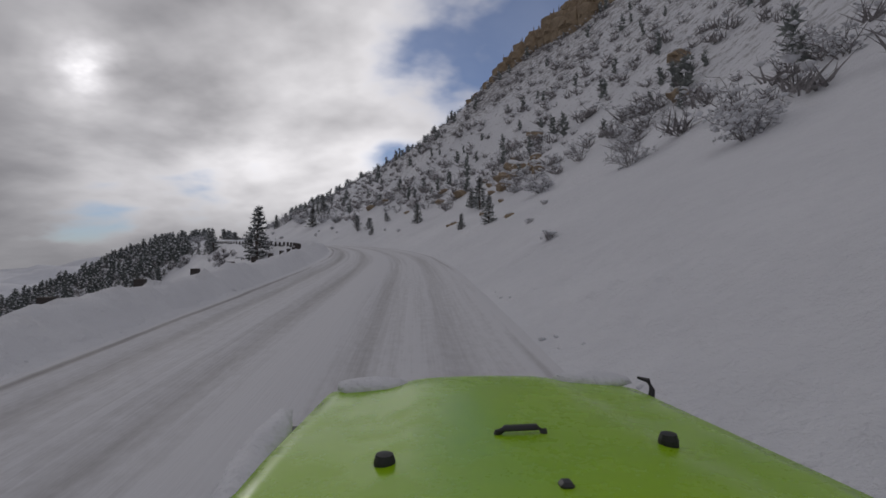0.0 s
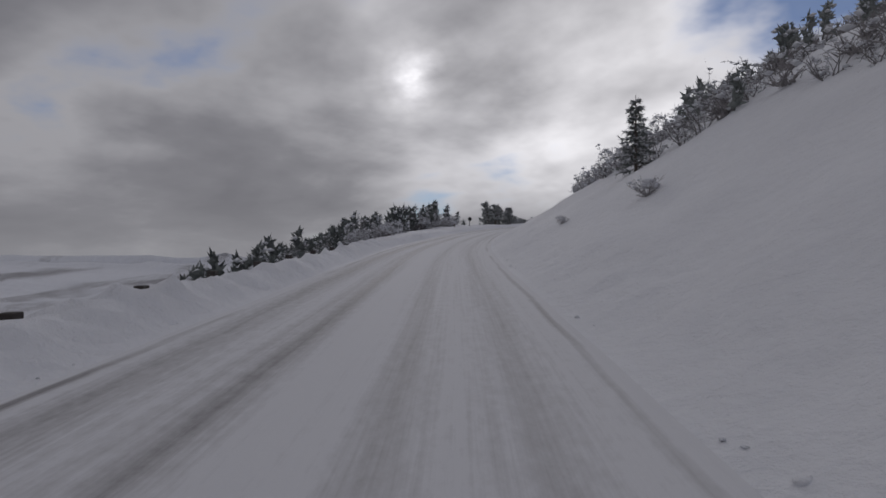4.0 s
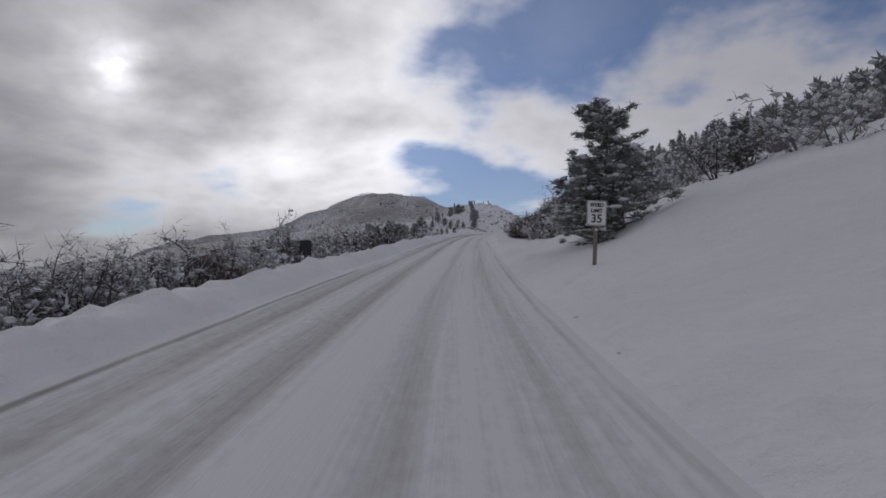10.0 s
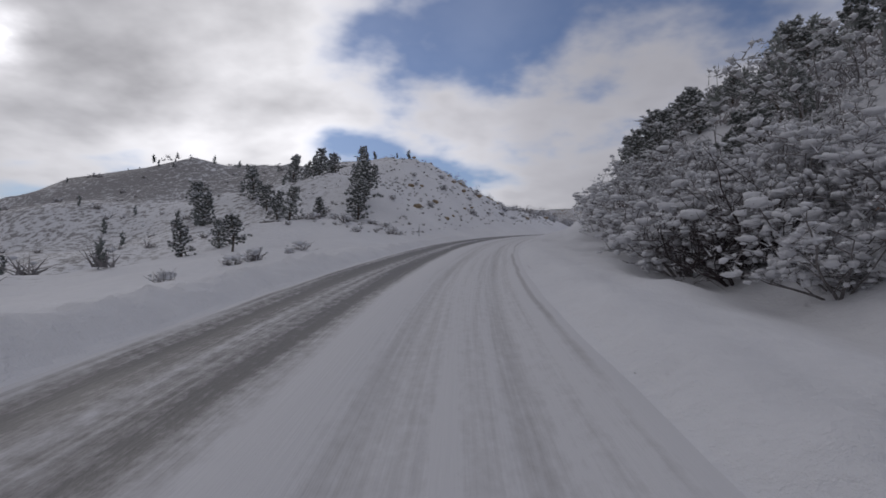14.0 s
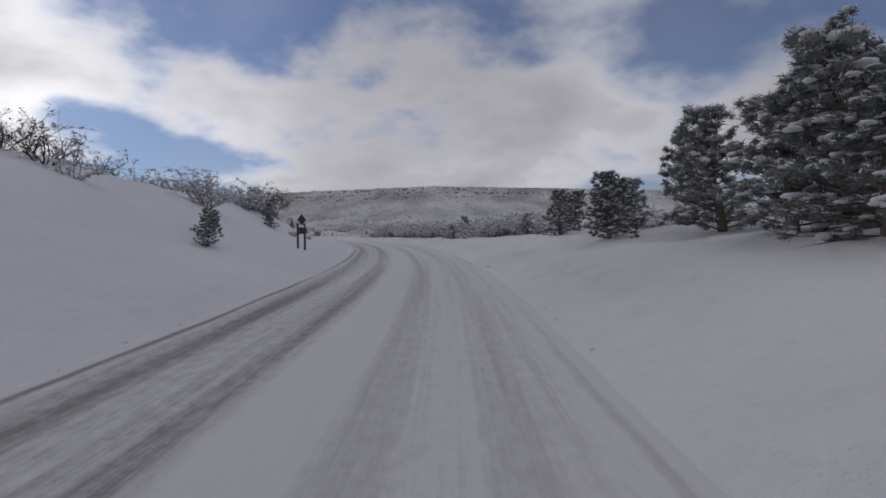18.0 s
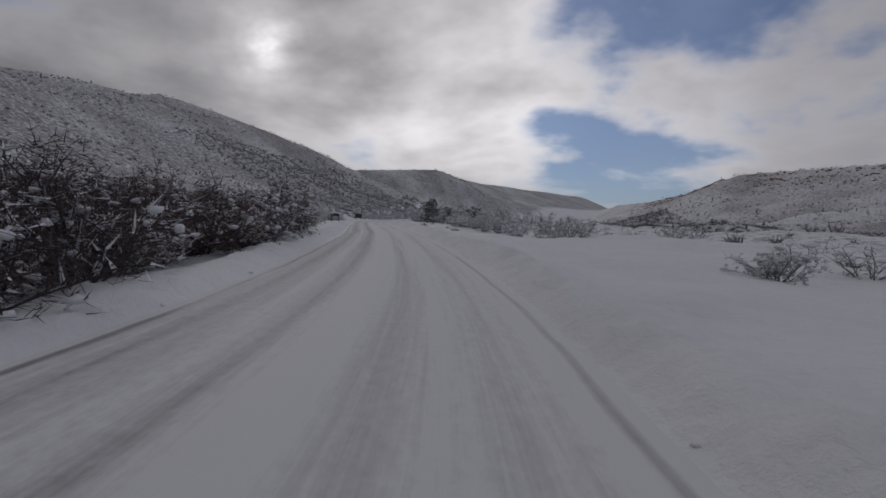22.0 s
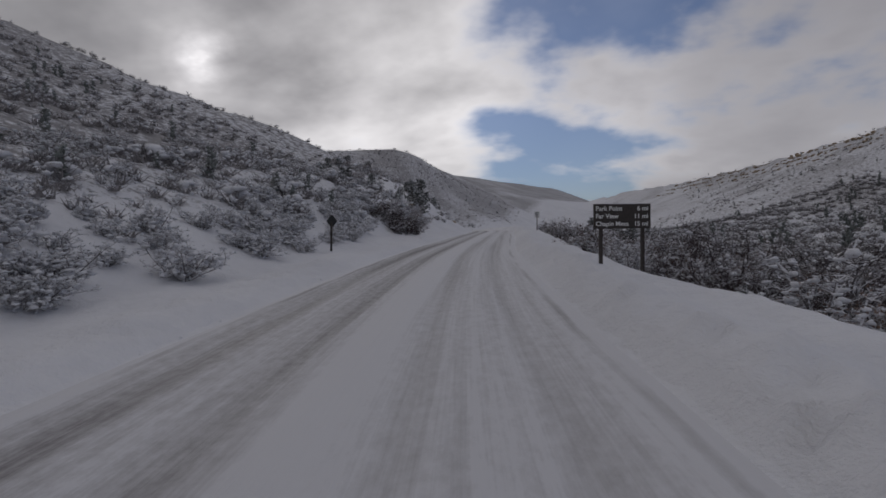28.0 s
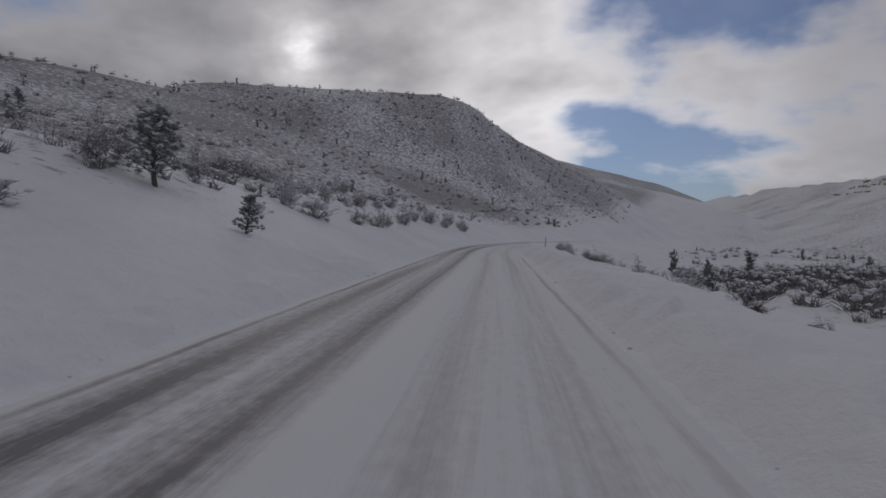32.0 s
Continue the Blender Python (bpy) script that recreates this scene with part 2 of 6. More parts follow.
# ---- the lie of the land: everything is placed by s (metres along the road) and u (metres right of its centre) ----
ROAD = [
    (-1.4, -0.1, -1.90),
    (-7.9, 38.0, 0.82),
    (-20.9, 74.4, 2.92),
    (-40.8, 107.7, 4.67),
    (-62.6, 140.0, 6.35),
    (-83.8, 172.8, 8.17),
    (-100.9, 209.2, 10.24),
    (-110.4, 247.2, 12.37),
    (-117.2, 285.6, 14.56),
    (-123.1, 324.2, 16.90),
    (-127.7, 363.0, 19.46),
    (-130.6, 401.9, 22.23),
    (-133.1, 441.9, 25.17),
    (-133.8, 480.9, 27.93),
    (-132.2, 520.0, 30.51),
    (-125.5, 558.6, 32.92),
    (-112.4, 595.6, 35.07),
    (-95.9, 630.9, 36.76),
    (-80.5, 667.6, 38.02),
    (-71.4, 705.2, 38.96),
    (-71.0, 743.7, 39.88),
    (-79.6, 781.3, 40.97),
    (-95.6, 816.6, 42.18),
    (-114.2, 850.8, 43.35),
    (-133.0, 886.2, 44.39),
    (-148.9, 921.9, 45.28),
    (-161.5, 959.0, 46.21),
    (-170.5, 997.0, 47.25),
    (-176.4, 1035.7, 48.31),
    (-182.3, 1074.1, 49.13),
    (-194.2, 1112.0, 49.46),
]
HALF = 3.3                                    # half the cleared width


def catmull(points, n):
    """Points a metre or so apart on a smooth line through the given ones."""
    p = np.array(points, float)
    p = np.vstack([2 * p[0] - p[1], p, 2 * p[-1] - p[-2]])
    out = []
    for i in range(1, len(p) - 2):
        u = np.linspace(0, 1, n, endpoint=False)[:, None]
        a, b, c, d = p[i - 1], p[i], p[i + 1], p[i + 2]
        out.append(0.5 * (2 * b + (c - a) * u + (2 * a - 5 * b + 4 * c - d) * u ** 2 + (3 * b - a - 3 * c + d) * u ** 3))
    return np.vstack(out + [p[-2:-1]])


def lengthen():
    """The road's line, carried on straight behind the start and round a right-hand bend past the end."""
    line = catmull(ROAD, 40)
    d = line[0] - line[10]
    d /= np.linalg.norm(d[:2])
    d[2] = 0.0
    back = [line[0] + d * k for k in range(160, 0, -1)]
    d = line[-1] - line[-12]
    yaw = math.atan2(-d[0], d[1])
    ahead, p = [], line[-1].copy()
    for k in range(3200):
        yaw -= radians(0.30) if 50 < k < 125 else 0.0
        p = p + np.array((-math.sin(yaw), math.cos(yaw), -0.004))
        ahead.append(p.copy())
    return np.vstack([back, line, ahead])


LINE = lengthen()
_step = np.linalg.norm(np.diff(LINE[:, :2], axis=0), axis=1)
LINE_S = np.concatenate([[0.0], np.cumsum(_step)])
LINE_S -= LINE_S[160]
S_END = LINE_S[-1]


def box_smooth(a, n):
    k = np.hanning(n)
    k /= k.sum()
    return np.convolve(np.pad(a, n // 2, mode="edge"), k, "valid")[:len(a)]


EVEN = np.arange(-150.0, S_END - 1, 1.0)
CX, CY, CZ = (np.interp(EVEN, LINE_S, LINE[:, i]) for i in range(3))
TX, TY = np.gradient(CX), np.gradient(CY)
_l = np.hypot(TX, TY)
TX, TY = TX / _l, TY / _l
FX, FY = box_smooth(TX, 801), box_smooth(TY, 801)
_l = np.hypot(FX, FY)
FX, FY = FX / _l, FY / _l
TX, TY = box_smooth(TX, 15), box_smooth(TY, 15)
ZFAR = box_smooth(CZ, 301)
NEAR_U = 60.0


def plan(s, u):
    """x, y of a place by the road."""
    tx, ty, fx, fy = (np.interp(s, EVEN, a) for a in (TX, TY, FX, FY))
    near = np.clip(u, -NEAR_U, NEAR_U)
    far = u - near
    return (np.interp(s, EVEN, CX) + ty * near + fy * far, np.interp(s, EVEN, CY) - tx * near - fx * far)


SECTIONS = []


def section(s, left, right):
    """A cut across the land at s: (u, height over the road) from the road outwards, on either side."""
    pts = [(-3600.0, left[-1][1])] + left[::-1] + [(-HALF - 0.1, 0.0), (HALF + 0.1, 0.0)] + right + [(3600.0, right[-1][1])]
    SECTIONS.append((s, [p[0] for p in pts], [p[1] for p in pts]))


section(-150, [(-4.3, .24), (-5.3, .12), (-6.4, -.3), (-9, -2.0), (-40, -26), (-100, -56), (-200, -85), (-600, -120)], [(4.6, .4), (7, 1.9), (14, 5.8), (24, 13), (45, 35), (62, 58), (105, 104), (300, 112)])
section(60, [(-4.3, .24), (-5.3, .12), (-6.4, -.3), (-9, -2.0), (-40, -26), (-100, -56), (-200, -85), (-600, -120)], [(4.6, .4), (7, 1.9), (14, 5.8), (24, 13), (45, 35), (62, 58), (105, 104), (300, 112)])
section(110, [(-4.3, .24), (-5.3, .12), (-6.4, -.3), (-9, -2.0), (-40, -26), (-100, -56), (-200, -85), (-600, -120)], [(4.6, .35), (7, 1.8), (13, 5.4), (24, 13.5), (50, 42), (100, 82), (300, 90)])
section(160, [(-4.3, .24), (-5.3, .12), (-6.4, -.3), (-9, -2.0), (-40, -26), (-100, -56), (-200, -85), (-600, -120)], [(4.6, .3), (7, 1.7), (12, 4.8), (20, 10.5), (40, 25), (90, 48), (300, 58)])
section(190, [(-4.3, .24), (-5.3, .12), (-6.4, -.3), (-9, -1.7), (-23, -8), (-60, -26), (-100, -46), (-200, -78), (-600, -120)], [(4.6, .35), (7, 1.7), (12, 4.7), (20, 10), (40, 21), (105, 41), (300, 51)])
section(215, [(-5, .25), (-8, .4), (-14, -.6), (-23, -5.0), (-60, -22), (-100, -40), (-200, -70), (-600, -120)], [(4.6, .4), (7, 1.7), (12, 4.6), (20, 9.5), (40, 18), (120, 34), (300, 45)])
section(255, [(-4.6, .25), (-7, .6), (-14, .9), (-26, .6), (-45, -6), (-150, -48), (-600, -85)], [(4.6, .5), (7, 1.8), (12, 4.4), (19, 9.0), (30, 15), (40, 20), (120, 32), (300, 45)])
section(300, [(-4.3, .24), (-5.3, .12), (-6.4, -.3), (-9, -1.7), (-30, -9), (-150, -45), (-600, -85)], [(4.6, .25), (7, .7), (10, 1.7), (16, 4.5), (24, 10), (40, 21), (120, 42), (300, 45)])
section(350, [(-4.3, .24), (-5.3, .12), (-6.4, -.3), (-9, -1.7), (-30, -8), (-150, -42), (-600, -85)], [(4.6, .25), (7, .6), (10, 1.3), (16, 4), (24, 8), (40, 17), (120, 38), (300, 45)])
section(400, [(-4.3, .24), (-5.3, .12), (-6.4, -.3), (-9, -1.6), (-30, -6), (-150, -36), (-600, -80)], [(4.6, .4), (7, 1.4), (11, 3.4), (18, 6.5), (40, 14), (120, 32), (300, 45)])
section(450, [(-4.3, .24), (-5.3, .12), (-6.4, -.3), (-9, -1.5), (-30, -4), (-150, -28), (-600, -75)], [(4.6, .2), (6.6, .3), (9, .2), (14, 1.6), (40, 14), (110, 42), (300, 50)])
section(510, [(-4.3, .24), (-5.3, .12), (-6.4, -.3), (-9, -1.4), (-24, -3), (-60, -9), (-150, -20), (-600, -65)], [(4.6, .2), (6.4, .25), (8.5, -.9), (13, -.4), (35, 11), (100, 36), (300, 44)])
section(560, [(-4.8, .15), (-6.4, .3), (-10, .2), (-24, -1.5), (-60, -6), (-150, -14), (-600, -60)], [(4.6, .2), (6.6, .3), (9, .2), (14, 4.5), (32, 16), (70, 32), (300, 45)])
section(582, [(-5, .2), (-7.5, .6), (-10, 1.2), (-18, 2.6), (-30, 1), (-60, -2), (-150, -8), (-600, -50)], [(4.6, .25), (7, .9), (10, 3.0), (16, 9), (30, 17), (60, 26), (300, 38)])
section(598, [(-5, .3), (-7.5, 1.1), (-10, 2.8), (-17, 7), (-25, 8.5), (-45, 6), (-75, 5), (-150, -6), (-600, -70)], [(4.6, .3), (7, 1.2), (10, 4.0), (16, 10), (30, 17), (60, 24), (300, 35)])
section(622, [(-5, .4), (-6.8, 1.4), (-10, 3.8), (-16, 9.4), (-22, 13.6), (-30, 14.2), (-45, 13), (-75, 15), (-150, -6), (-600, -70)], [(4.6, .3), (7, 1.2), (10, 4.6), (16, 10), (30, 15), (60, 20), (300, 30)])
section(656, [(-5, .4), (-7.4, 2.2), (-12, 5), (-20, 6.5), (-40, 8), (-90, 4), (-150, -8), (-600, -50)], [(5, .4), (8, 1.8), (13, 4.8), (20, 6.5), (60, 8), (300, 15)])
section(694, [(-5, .2), (-9, 1.3), (-14, 4.3), (-20, 5.7), (-60, 5), (-150, -6), (-600, -42)], [(5, .4), (8, 1.2), (12, 1.7), (30, 2.2), (100, 3), (400, 15)])
section(745, [(-5.5, .3), (-8, 1.4), (-13, 3.8), (-20, 5.2), (-40, 6), (-110, 8), (-300, -20), (-520, -90)], [(5, .35), (9, .6), (20, .8), (60, .5), (150, 2), (400, 20)])
section(768, [(-5.5, .3), (-8, 1.2), (-10.5, 2.2), (-14, 5.0), (-18, 6.2), (-24, 7.2), (-40, 7.6), (-110, 9), (-300, -15), (-520, -90)], [(5, .35), (9, .4), (20, .3), (60, -.6), (150, 1), (400, 30)])
section(784, [(-5.5, .3), (-8, .6), (-11, 1.8), (-14, 4.2), (-20, 6.0), (-40, 8), (-110, 11), (-300, -12), (-520, -90)], [(5, .35), (8.5, .2), (20, -.4), (50, -1.4), (110, 0), (400, 30)])
section(803, [(-5.5, .1), (-9, -.3), (-14, -.2), (-24, 1.6), (-40, 6), (-110, 14), (-170, 12), (-300, -8), (-520, -90)], [(5, .35), (8, .1), (20, -1), (46, -2.2), (100, -1), (300, 10), (460, 25)])
section(832, [(-5, .1), (-9, -.4), (-14, -.3), (-30, 2.6), (-64, 13), (-110, 22), (-160, 20), (-300, -4), (-520, -90)], [(5, .35), (9, .2), (20, 0), (50, -.6), (120, -1), (300, 8), (460, 20)])
section(860, [(-5, .15), (-10, .1), (-30, 2.8), (-64, 16), (-106, 31), (-140, 28), (-170, 6), (-230, -35), (-420, -60), (-620, -95)], [(5, .35), (9, .3), (20, .4), (50, .6), (150, -1), (300, 10), (430, 20)])
section(960, [(-5, .15), (-10, .1), (-24, 2.4), (-64, 18), (-106, 41), (-140, 43), (-170, 16), (-230, -35), (-420, -60), (-620, -95)], [(5, .35), (9, .4), (20, .6), (50, .3), (150, -3), (300, 8), (420, 20)])
section(1030, [(-4.8, .12), (-8, .1), (-15, 2.6), (-40, 14), (-62, 25), (-90, 42), (-130, 50), (-165, 30), (-230, -30), (-420, -60), (-620, -95)], [(4.8, .25), (6.6, .25), (9, -1.3), (20, -3.0), (60, -3.0), (150, 0), (290, 11), (400, 20), (700, 30)])
section(1085, [(-4.8, .2), (-7.5, .9), (-12, 4.0), (-16, 6.4), (-25, 9), (-62, 23), (-90, 44), (-134, 58), (-170, 36), (-235, -25), (-420, -60), (-620, -95)], [(4.8, .25), (6.6, .25), (9, -1.3), (20, -3.4), (60, -3.0), (150, 2), (290, 12), (400, 18), (700, 30)])
section(1135, [(-4.8, .45), (-7.5, 2.8), (-12, 6.4), (-16, 9.0), (-25, 13), (-64, 31), (-90, 42), (-130, 46), (-165, 34), (-230, -25), (-420, -60), (-620, -95)], [(4.8, .4), (6.8, .5), (9, -1.2), (22, -3.8), (60, -3.0), (150, 3), (290, 12), (400, 20), (700, 30)])
section(1190, [(-5, .35), (-8.5, 2), (-16, 4.6), (-40, 10), (-110, 26), (-150, 26), (-230, -20), (-600, -95)], [(4.8, .4), (6.8, .5), (9, -.6), (22, -3.2), (60, -2.6), (120, 1), (290, 10), (700, 12)])
section(1300, [(-5, .4), (-12, 3), (-40, 14), (-110, 40), (-150, 44), (-240, -10), (-620, -95)], [(4.8, .4), (8, 0), (20, -2.6), (60, -2), (120, 2), (290, 8), (500, 10)])
section(4300, [(-5, .4), (-12, 3), (-40, 14), (-110, 40), (-150, 44), (-240, -10), (-620, -95)], [(4.8, .4), (8, 0), (20, -2.6), (60, -2), (120, 2), (290, 8), (500, 10)])

# ridges of the country beyond, each from end to end with its crest's height and the run of its flank
RIDGES = [
    ((-352, 1262, 101), (-297, 1338, 110), 80, 1.5), ((-297, 1338, 110), (-308, 1450, 112), 88, 1.3), ((-308, 1450, 112), (-330, 1600, 121), 120, 1.2),
    ((-330, 1600, 121), (-250, 2300, 150), 240, 1.0),
    ((420, 1150, 97), (130, 1185, 97), 130, 0.8), ((130, 1185, 97), (0, 1270, 95), 125, 0.8), ((0, 1270, 95), (-20, 1420, 94), 115, 0.8), ((-20, 1420, 94), (-60, 1590, 94), 115, 0.8),
    ((-60, 1590, 94), (-120, 1760, 97), 120, 0.8), ((-120, 1760, 97), (-150, 1900, 102), 130, 1.0), ((-150, 1900, 102), (40, 2500, 140), 200, 1.0), ((40, 2500, 140), (900, 2500, 190), 300, 1.0),
]


def ridge_height(x, y):
    best = np.full(np.shape(x), -1e9)
    for (ax, ay, az), (bx, by, bz), run, power in RIDGES:
        dx, dy = bx - ax, by - ay
        f = np.clip(((x - ax) * dx + (y - ay) * dy) / (dx * dx + dy * dy), 0, 1)
        d = np.hypot(x - ax - f * dx, y - ay - f * dy)
        crest = az + (bz - az) * f
        top = 22.0 if power < 0.9 else 0.0
        best = np.maximum(best, np.where(d < 1.5 * run, crest - (crest - 46.0) * (np.maximum(d - top, 0) / run) ** power, -1e9))
    return best


def wave(x, y, scale, seed):
    """Soft bumps between -1 and 1, summed from a few slanted waves."""
    r = np.random.RandomState(seed)
    h = 0
    for k in range(7):
        a, f, p = r.rand() * 6.283, (0.6 + 1.5 * r.rand()) / scale, r.rand() * 6.283
        h = h + np.sin((x * math.cos(a) + y * math.sin(a)) * f * 6.283 + p + 1.3 * np.sin((x * math.sin(a) - y * math.cos(a)) * f * 3.1 + p))
    return h / 4.0


def height(s, u):
    """The ground's z at s, u."""
    s, u = np.broadcast_arrays(np.asarray(s, float), np.asarray(u, float))
    keys = np.array([k[0] for k in SECTIONS], float)
    i = np.clip(np.searchsorted(keys, s) - 1, 0, len(keys) - 2)
    f = np.clip((s - keys[i]) / (keys[i + 1] - keys[i]), 0, 1)
    f = f * f * (3 - 2 * f)
    z = np.zeros(s.shape)
    for k in range(len(keys)):
        prof = np.interp(u, SECTIONS[k][1], SECTIONS[k][2])
        z += np.where(i == k, prof * (1 - f), 0) + np.where(i + 1 == k, prof * f, 0)
    x, y = plan(s, u)
    out = np.clip((np.abs(u) - HALF - 0.3) / 2.5, 0, 1)
    mid = np.clip((np.abs(u) - 7) / 25, 0, 1)
    far = np.clip((np.abs(u) - 40) / 120, 0, 1)
    z = z + out * (0.10 * wave(x, y, 3.1, 5) + 0.16 * wave(x, y, 9.0, 6)) + mid * 0.9 * wave(x, y, 31.0, 7) + far * 5.0 * wave(x, y, 140.0, 8) + far * 1.2 * wave(x, y, 38.0, 9)
    cut = np.clip(1 - np.abs(s - 618) / 50, 0, 1) * np.clip((np.abs(u) - 7) / 4, 0, 1)
    z = z + cut * (0.35 * wave(x, y, 5.0, 31) + 0.22 * wave(x, y, 2.4, 32))
    blend = np.clip((np.abs(u) - 20) / 100, 0, 1)
    base = np.interp(s, EVEN, CZ) * (1 - blend) + np.interp(s, EVEN, ZFAR) * blend
    z = z + base
    lift = ridge_height(x, y)
    away = np.maximum(np.clip((np.abs(u) - 16) / 50, 0, 1), np.clip((s - 1340) / 120, 0, 1))
    return np.where(away > 0, np.maximum(z, z + (lift - z) * away), z)


def ground(s, u, sink=0.0):
    x, y = plan(s, u)
    return float(x), float(y), float(height(s, u)) - sink


def facing(s):
    """The road's heading at s, degrees of turn about z from +y."""
    return math.degrees(math.atan2(-np.interp(s, EVEN, TX), np.interp(s, EVEN, TY)))


def mesh_from(name, verts, faces, mats=(), smooth=False):
    me = bpy.data.meshes.new(name)
    me.from_pydata([tuple(v) for v in verts], [], faces)
    for m in mats:
        me.materials.append(m)
    if smooth:
        me.polygons.foreach_set("use_smooth", [True] * len(me.polygons))
    me.update()
    return me


def sheet(name, ss, us, zfun, mats, lift=0.0):
    """A grid over s and u."""
    S2, U2 = np.meshgrid(ss, us, indexing="ij")
    x, y = plan(S2, U2)
    z = zfun(S2, U2) + lift
    verts = np.stack([x, y, z], -1).reshape(-1, 3)
    n, m = S2.shape
    a = (np.arange(n - 1)[:, None] * m + np.arange(m - 1)[None, :]).ravel()
    faces = np.stack([a, a + 1, a + m + 1, a + m], -1)
    me = bpy.data.meshes.new(name)
    me.vertices.add(len(verts))
    me.vertices.foreach_set("co", verts.ravel())
    me.loops.add(faces.size)
    me.polygons.add(len(faces))
    me.loops.foreach_set("vertex_index", faces.ravel().astype(np.int32))
    me.polygons.foreach_set("loop_start", np.arange(0, faces.size, 4, dtype=np.int32))
    me.polygons.foreach_set("use_smooth", np.ones(len(faces), bool))
    me.update(calc_edges=True)
    for mt in mats:
        me.materials.append(mt)
    return me, S2, U2, faces


def scrub_weight(s, u):
    """How thickly low scrub covers the far slopes."""
    a = np.abs(u)
    w = np.clip((a - 16) / 45, 0, 1) * 0.95
    w = np.where((s > 0) & (s < 290) & (u > 0), w * np.clip((a - 12) / 12, 0, 1), w)
    flats = (u > 40) & (u < 120) & (s > 760)
    x, y = plan(s, u)
    field = np.sign(np.sin(x * 0.011 + 1.3 * np.sin(y * 0.004)) * np.sin(y * 0.008 + 0.7)) * 0.5 + 0.5
    w = np.where((u < -170) & (s < 760), 0.08 + 0.95 * field * np.clip(wave(x, y, 420.0, 41) + 0.25, 0, 1) + 0.9 * np.clip(wave(x, y, 260.0, 42) - 0.35, 0, 1), w)
    w = np.where((u < -420) & (s >= 760), 0.25, w)
    w = np.where((u < -10) & (s > 775), np.clip((a - 10) / 14, 0, 1), w)
    w = np.where((u > 120) & (s > 850), 0.72, w)
    return np.where(flats, w * 0.55, w) * np.clip((2500 - a) / 1200, 0, 1)


def build_ground():
    su = np.concatenate([np.arange(3.0, 10.0, 0.5), np.arange(10, 30, 1.5), np.arange(30, 70, 4), np.arange(70, 480, 12), np.geomspace(480, 3500, 22)])
    us = np.concatenate([-su[::-1], [0.0], su])
    ss = np.concatenate([np.arange(-145, 1260, 2.0), np.arange(1260, 1800, 8), np.geomspace(1800, 4200, 30)])
    me, S2, U2, faces = sheet("ground", ss, us, lambda s, u: height(s, u) - np.where(np.abs(u) < 3.2, 0.12, 0), [SNOW_GROUND])
    at = me.attributes.new("scrub", "FLOAT", "POINT")
    at.data.foreach_set("value", scrub_weight(S2, U2).ravel())
    tagged(new("ground", me), "snow-covered hillsides and valley floor beside the road", "ground", kind="structure")


def road_profile(s, u):
    z = np.interp(s, EVEN, CZ)
    lane = np.abs(np.abs(u + 0.15) - 1.65)
    rut = np.exp(-((lane - 0.75) / 0.28) ** 2)
    ridge = np.exp(-((u + 0.1) / 0.35) ** 2) + np.exp(-((np.abs(u) - 3.2) / 0.3) ** 2)
    edge = np.clip((np.abs(u) - 3.5) / 0.3, 0, 1)
    return z + 0.03 - 0.035 * rut + 0.03 * ridge + 0.012 * np.sin(s * 0.9 + u * 4) * np.cos(s * 0.37) - 0.12 * edge


def build_road():
    us = np.linspace(-3.6, 3.6, 41)
    ss = np.concatenate([np.arange(-145, 1330, 1.0), np.arange(1330, 1352, 6)])
    me, S2, U2, faces = sheet("road", ss, us, road_profile, [ROAD_SNOW])
    uv = me.uv_layers.new(name="along")
    flat = np.stack([U2.ravel(), S2.ravel()], -1)
    uv.data.foreach_set("uv", flat[faces.ravel()].ravel())
    keys = [-150, 0, 100, 200, 330, 450, 548, 600, 650, 700, 800, 880, 960, 1010, 1090, 1180, 1700]
    left = np.interp(S2, keys, [.3, .3, .3, .4, .4, .5, 1.5, 1.9, .9, .6, .3, .55, .45, .6, .8, .8, .5])
    right = np.interp(S2, keys, [.25, .25, .25, .25, .25, .3, .25, .2, .3, .3, .25, .15, .3, .3, .45, .2, .2])
    lane = np.clip((np.abs(U2 + 0.1) - 0.25) / 0.5, 0, 1) * np.clip((3.35 - np.abs(U2)) / 0.4, 0, 1)
    at = me.attributes.new("wear", "FLOAT", "POINT")
    at.data.foreach_set("value", (np.where(U2 < -0.1, left, right) * lane).ravel())
    tagged(new("road", me), "two-lane road of packed snow with grey wheel tracks", "road", kind="structure")


build_ground()
build_road()
# ---- plant materials ----


def plain_material(name, dark, light, scale, rough=0.8, bump_m=0.01, spread=0.0, metal=0.0):
    """A surface that runs between two colours by noise, differing a little from thing to thing."""
    m, t, bsdf, node = material(name)
    n = noise_node(t, node, scale, 5.0, 0.6)
    fine = noise_node(t, node, scale * 7.0, 3.0, 0.6)
    v = math_node(t, "MULTIPLY_ADD", fine, 0.35, math_node(t, "MULTIPLY", n, 0.65))
    if spread:
        rnd = node("ShaderNodeObjectInfo").outputs["Random"]
        v = math_node(t, "ADD", v, math_node(t, "MULTIPLY_ADD", rnd, spread, -spread / 2))
    link(t, ramp(t, v, [(0.3, dark), (0.7, light)]), bsdf.inputs["Base Color"])
    bsdf.inputs["Roughness"].default_value = rough
    bsdf.inputs["Metallic"].default_value = metal
    if bump_m:
        bump(t, node, v, 0.6, bump_m, bsdf)
    return m


